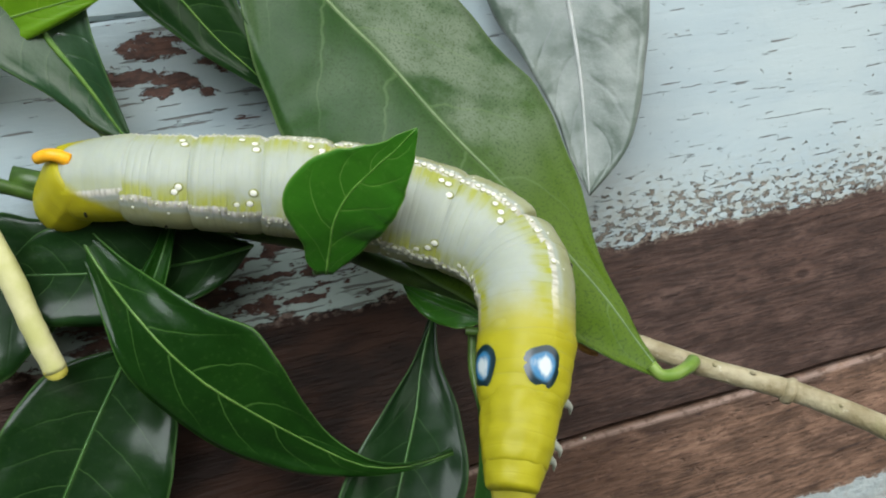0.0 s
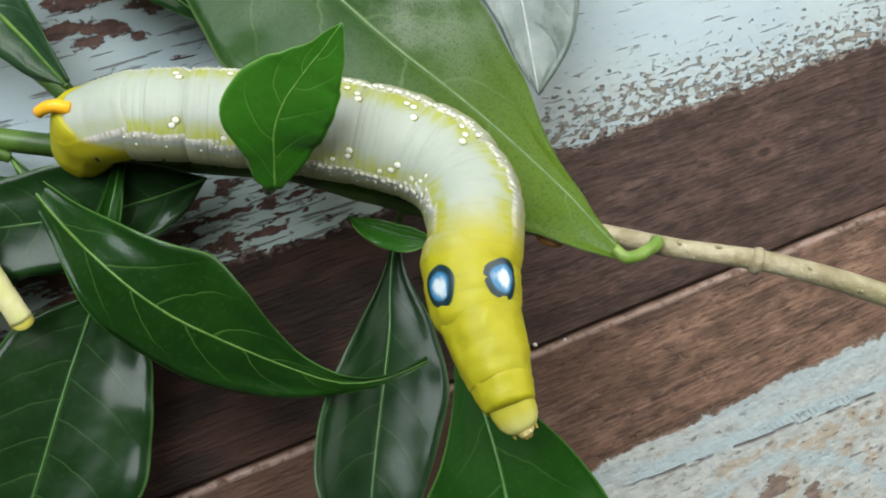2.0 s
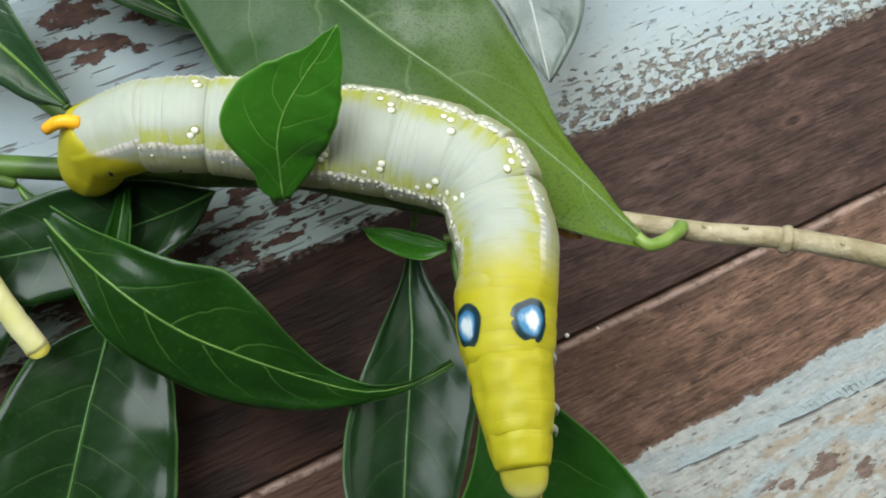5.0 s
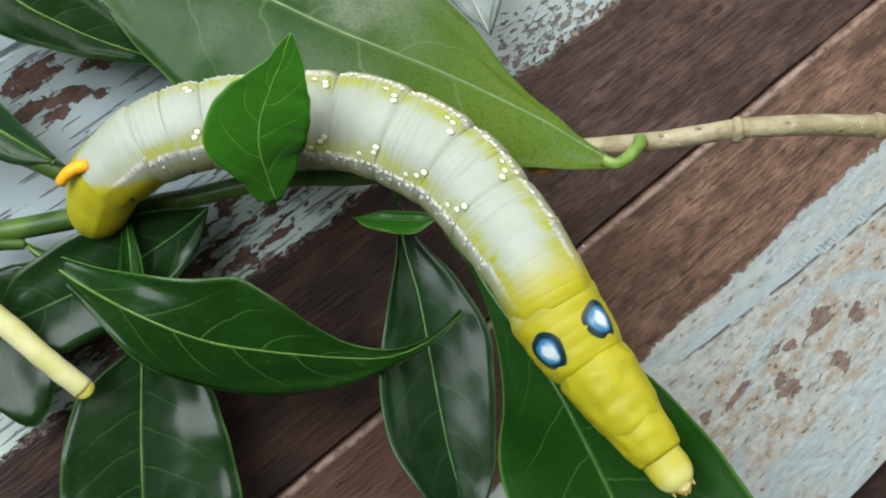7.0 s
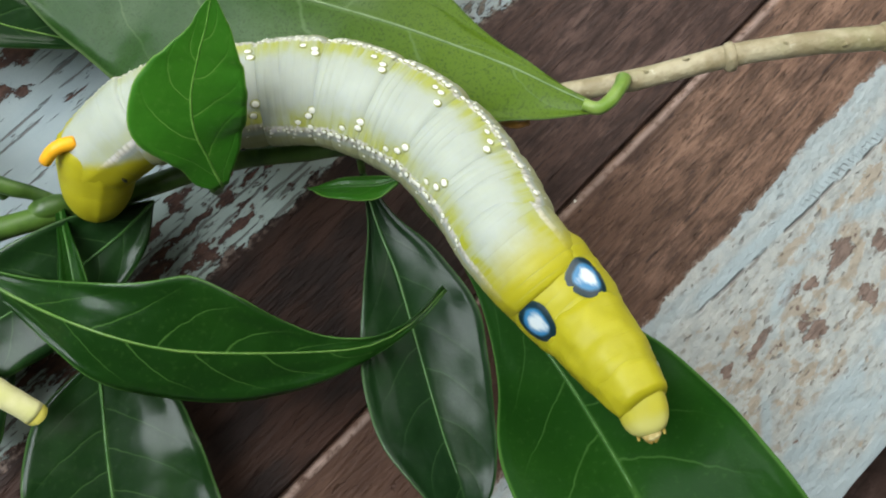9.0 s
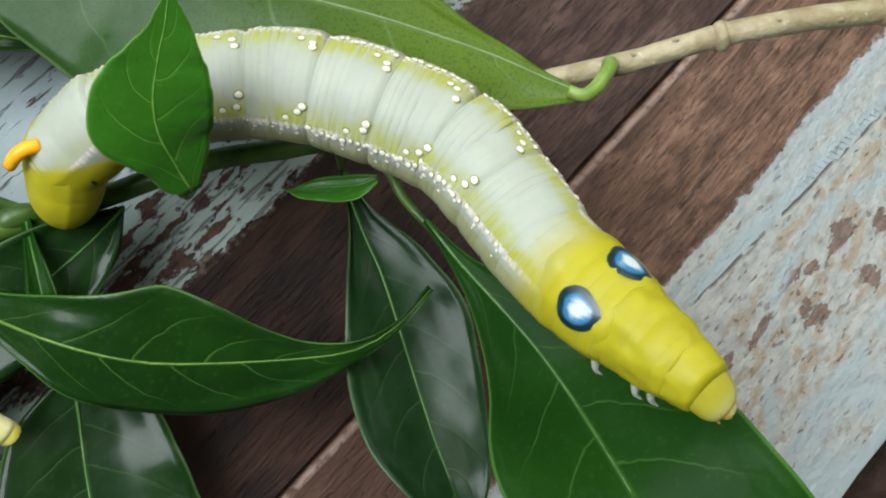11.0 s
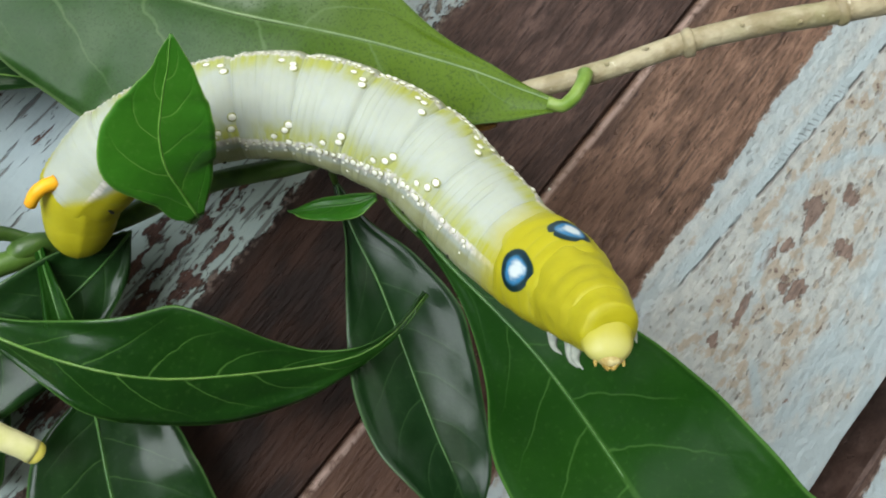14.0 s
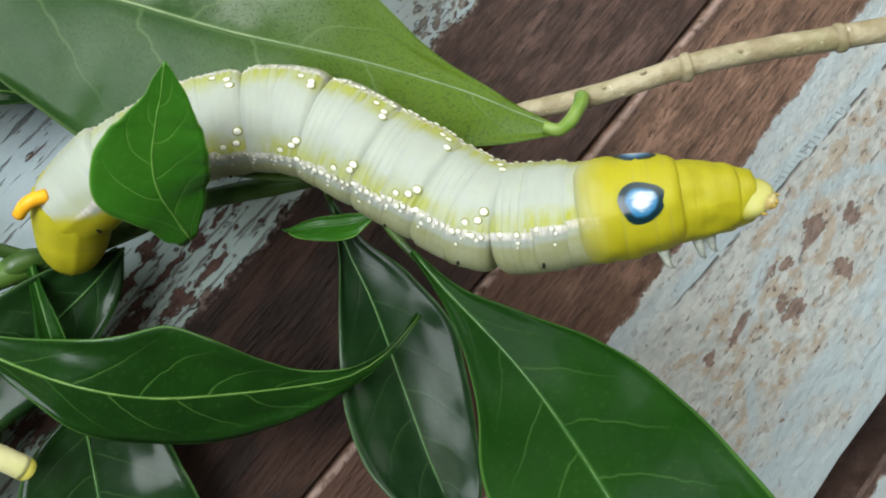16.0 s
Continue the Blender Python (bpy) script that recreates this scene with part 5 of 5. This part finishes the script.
    posture(8.5, -1, (-4.55, 1.01, 1.06), (-4.27, 1.56, 1.65), (-3.56, 1.80, 2.10), (-2.64, 1.72, 2.30), (-1.70, 1.36, 2.64), (-0.93, 0.35, 3.17), (-0.71, -0.46, 3.61), (-0.56, -1.16, 4.13), (-0.46, -2.02, 4.40), (0.03, -3.48, 4.68), (0.01, -3.81, 5.22))
    posture(9.0, 3, (-4.45, 0.98, 0.97), (-4.14, 1.61, 1.54), (-3.27, 1.78, 2.03), (-2.34, 1.61, 2.25), (-1.42, 1.27, 2.60), (-0.73, 0.50, 3.13), (-0.49, -0.36, 3.63), (-0.51, -1.19, 4.14), (-0.28, -1.96, 4.40), (-0.28, -2.97, 5.27), (-0.43, -3.42, 5.47))
    posture(9.575, -2.3, (-4.44, 0.99, 0.96), (-4.12, 1.62, 1.52), (-3.27, 1.80, 2.01), (-2.33, 1.63, 2.23), (-1.39, 1.27, 2.59), (-0.66, 0.44, 3.15), (-0.43, -0.42, 3.64), (-0.38, -1.20, 4.17), (-0.23, -1.95, 4.46), (-0.21, -2.96, 5.33), (-0.29, -3.42, 5.54))
    posture(10.15, -11, (-4.43, 0.99, 0.95), (-4.09, 1.64, 1.51), (-3.28, 1.80, 1.97), (-2.33, 1.67, 2.21), (-1.35, 1.26, 2.59), (-0.50, 0.32, 3.20), (-0.29, -0.55, 3.69), (-0.23, -1.29, 4.22), (-0.11, -1.96, 4.62), (-0.02, -2.94, 5.50), (0.02, -3.43, 5.69))
    posture(10.725, -17, (-4.42, 1.00, 0.93), (-4.06, 1.66, 1.50), (-3.30, 1.82, 1.95), (-2.32, 1.70, 2.19), (-1.31, 1.25, 2.58), (-0.34, 0.19, 3.25), (-0.14, -0.69, 3.74), (-0.09, -1.39, 4.27), (0.02, -1.96, 4.77), (0.16, -2.91, 5.68), (0.33, -3.43, 5.85))
    posture(11.3, -19, (-4.41, 1.01, 0.91), (-4.06, 1.66, 1.48), (-3.30, 1.82, 1.93), (-2.32, 1.72, 2.16), (-1.29, 1.25, 2.57), (-0.27, 0.13, 3.26), (-0.08, -0.75, 3.76), (-0.07, -1.61, 4.30), (0.04, -2.26, 4.87), (0.24, -2.98, 5.76), (0.45, -3.43, 5.92))
    posture(11.5, -25, (-4.37, 1.01, 0.92), (-4.01, 1.67, 1.49), (-3.27, 1.82, 1.93), (-2.28, 1.71, 2.17), (-1.26, 1.24, 2.57), (-0.54, 0.27, 3.15), (-0.34, -0.69, 3.66), (-0.27, -1.50, 4.22), (-0.19, -2.05, 4.89), (-0.24, -2.38, 5.87), (-0.44, -2.69, 6.23))
    posture(11.7, 35, (-4.37, 1.01, 0.90), (-4.01, 1.64, 1.48), (-3.26, 1.82, 1.92), (-2.28, 1.71, 2.16), (-1.27, 1.27, 2.56), (-0.49, 0.22, 3.17), (-0.30, -0.61, 3.67), (-0.61, -1.13, 4.05), (-1.26, -1.53, 4.26), (-2.64, -1.77, 4.64), (-3.27, -1.91, 4.59))
    posture(12.0, 5, (-4.37, 1.00, 0.89), (-3.99, 1.62, 1.47), (-3.26, 1.82, 1.90), (-2.27, 1.72, 2.14), (-1.30, 1.30, 2.53), (-0.55, 0.35, 3.13), (-0.27, -0.68, 3.67), (-0.35, -1.54, 4.18), (-0.41, -2.01, 4.54), (-0.64, -3.52, 4.69), (-0.97, -3.79, 5.14))
    posture(12.5, 17, (-4.38, 1.07, 0.91), (-4.04, 1.69, 1.47), (-3.32, 1.83, 1.90), (-2.32, 1.79, 2.13), (-1.34, 1.34, 2.52), (-0.63, 0.38, 3.10), (-0.51, -0.62, 3.61), (-0.82, -1.43, 4.05), (-1.13, -2.03, 4.35), (-1.83, -3.14, 4.31), (-2.24, -3.35, 4.74))
    posture(13.0, -14, (-4.43, 1.06, 0.94), (-4.03, 1.75, 1.48), (-3.26, 1.87, 1.91), (-2.15, 1.70, 2.19), (-1.12, 1.25, 2.58), (-0.53, 0.33, 3.14), (-0.30, -0.72, 3.71), (-0.19, -1.51, 4.31), (-0.22, -2.01, 4.70), (-0.01, -2.99, 5.47), (0.19, -3.47, 5.64))
    posture(13.3, 15, (-4.44, 1.07, 0.92), (-4.03, 1.73, 1.48), (-3.24, 1.89, 1.94), (-2.16, 1.72, 2.20), (-1.18, 1.25, 2.60), (-0.59, 0.31, 3.16), (-0.25, -0.54, 3.72), (-0.31, -0.93, 4.18), (-0.82, -1.11, 4.75), (-1.89, -1.35, 5.61), (-2.34, -1.43, 5.94))
    posture(13.5, 11, (-4.45, 1.08, 0.89), (-4.03, 1.73, 1.47), (-3.22, 1.89, 1.94), (-2.16, 1.75, 2.22), (-1.22, 1.25, 2.60), (-0.57, 0.33, 3.17), (-0.31, -0.49, 3.69), (-0.35, -1.35, 4.24), (-0.60, -1.82, 4.79), (-1.15, -2.27, 5.63), (-1.48, -2.58, 5.94))
    posture(13.7, -26, (-4.43, 1.07, 0.91), (-4.02, 1.71, 1.49), (-3.21, 1.89, 1.95), (-2.16, 1.76, 2.22), (-1.22, 1.26, 2.62), (-0.44, 0.17, 3.25), (-0.19, -0.51, 3.77), (0.01, -1.02, 4.34), (0.13, -1.51, 4.83), (0.71, -2.73, 5.62), (0.70, -3.06, 6.15))
    posture(14.0, -20, (-4.42, 1.05, 0.92), (-3.99, 1.69, 1.50), (-3.19, 1.89, 1.96), (-2.14, 1.77, 2.24), (-1.21, 1.27, 2.64), (-0.53, 0.32, 3.23), (-0.40, -0.43, 3.72), (-0.33, -1.18, 4.29), (-0.34, -1.58, 4.99), (-0.57, -1.94, 6.04), (-0.82, -2.16, 6.41))
    posture(14.5, -16, (-4.44, 1.06, 0.86), (-4.00, 1.72, 1.46), (-3.19, 1.90, 1.94), (-2.18, 1.85, 2.19), (-1.27, 1.34, 2.59), (-0.64, 0.43, 3.16), (-0.49, -0.30, 3.64), (-0.33, -1.04, 4.23), (-0.43, -1.32, 5.00), (-0.92, -1.34, 6.12), (-1.35, -1.50, 6.46))
    posture(14.8, -30, (-4.41, 1.07, 0.92), (-3.98, 1.73, 1.50), (-3.17, 1.89, 1.96), (-2.16, 1.86, 2.22), (-1.22, 1.32, 2.62), (-0.49, 0.18, 3.26), (-0.22, -0.45, 3.77), (0.02, -0.88, 4.35), (0.29, -1.33, 4.83), (1.03, -2.43, 5.67), (1.20, -2.66, 6.10))
    posture(15.0, -33, (-4.37, 1.07, 0.95), (-3.98, 1.73, 1.52), (-3.17, 1.89, 1.98), (-2.14, 1.87, 2.23), (-1.16, 1.36, 2.64), (-0.48, 0.28, 3.26), (-0.17, -0.54, 3.82), (0.37, -1.08, 4.51), (0.45, -1.45, 4.86), (1.42, -2.56, 5.38), (1.79, -2.94, 5.78))
    posture(15.5, -39, (-4.39, 1.08, 0.96), (-3.99, 1.74, 1.52), (-3.18, 1.90, 1.98), (-2.17, 1.87, 2.22), (-1.18, 1.36, 2.64), (-0.51, 0.27, 3.26), (-0.04, -0.64, 3.89), (0.63, -1.12, 4.63), (0.90, -1.38, 4.96), (1.93, -2.04, 5.43), (2.04, -2.22, 5.91))
    posture(16.0, -44, (-4.36, 1.07, 0.99), (-3.97, 1.73, 1.55), (-3.17, 1.87, 2.00), (-2.14, 1.84, 2.24), (-1.20, 1.40, 2.63), (-0.52, 0.32, 3.25), (-0.02, -0.55, 3.87), (0.82, -0.95, 4.64), (1.23, -1.08, 4.99), (2.11, -1.43, 5.37), (2.18, -1.47, 5.79))

    # the twig gives a little under the crawling weight: millimetres and degrees about its middle
    middle = Vector((-0.01, 0.005, 0.015))
    sway = [
        (0.0, -1.00, 0.47, -0.45, 0.87, 0.25, 1.78),
        (1.0, -0.56, 0.38, -0.19, 0.34, 0.20, 0.91),
        (2.0, -0.66, 0.33, 0.03, -0.00, -0.22, 0.64),
        (3.5, -0.84, 0.33, -0.08, -0.31, -0.45, 0.51),
        (4.5, -0.90, 0.17, -0.53, -0.40, -0.15, 0.56),
        (7.0, -0.32, -0.22, -0.62, -0.11, 0.28, -0.07),
        (8.0, -0.35, -0.13, -0.39, 0.10, 0.73, -0.07),
        (9.0, 0.08, -0.05, -0.60, 0.21, 0.91, -0.56),
        (12.0, 0.24, 0.30, -1.02, 0.36, 0.59, -0.54),
        (14.0, 0.19, 0.54, -1.21, 0.62, 0.49, -1.17),
        (16.0, 0.51, 0.72, -1.50, 1.33, 0.76, -1.14),
    ]
    walk(twig, [(t, Matrix.Translation(middle) @ pose(0.001 * x, 0.001 * y, 0.001 * z, rx, ry, rz) @ Matrix.Translation(-middle)) for t, x, y, z, rx, ry, rz in sway])
    nod = [
        (0.0, 1.74, 2.11, 0.67),
        (1.0, 0.36, 0.72, 0.14),
        (2.0, 0.14, -0.07, 0.06),
        (3.5, 0.11, -0.08, 0.04),
        (4.5, 0.12, -0.42, 0.05),
        (7.0, -0.06, -2.35, 0.17),
        (8.0, 0.01, -1.13, 0.10),
        (9.0, -0.43, -1.16, -0.03),
        (12.0, -0.56, -1.66, 0.02),
        (14.0, -0.20, -2.19, 0.28),
        (16.0, -0.17, -2.28, 0.35),
    ]
    stalk_end, along = Vector((-0.0078, 0.0009, 0.0195)), Vector((-0.0100, 0.0029, -0.0069)).normalized()

    def tilted(t):
        roll = 8 + 30 * min(1.0, max(0.0, (t - 1.0) / 7.0))
        return Matrix.Translation(stalk_end) @ Matrix.Rotation(radians(roll), 4, along) @ Matrix.Translation(-stalk_end)

    walk(small_leaf, [(t, pose(0.001 * x, 0.001 * y, 0.001 * z) @ tilted(t)) for t, x, y, z in nod])
    for ob, rows in zip(pieces, keys):
        walk(ob, rows)


motions()
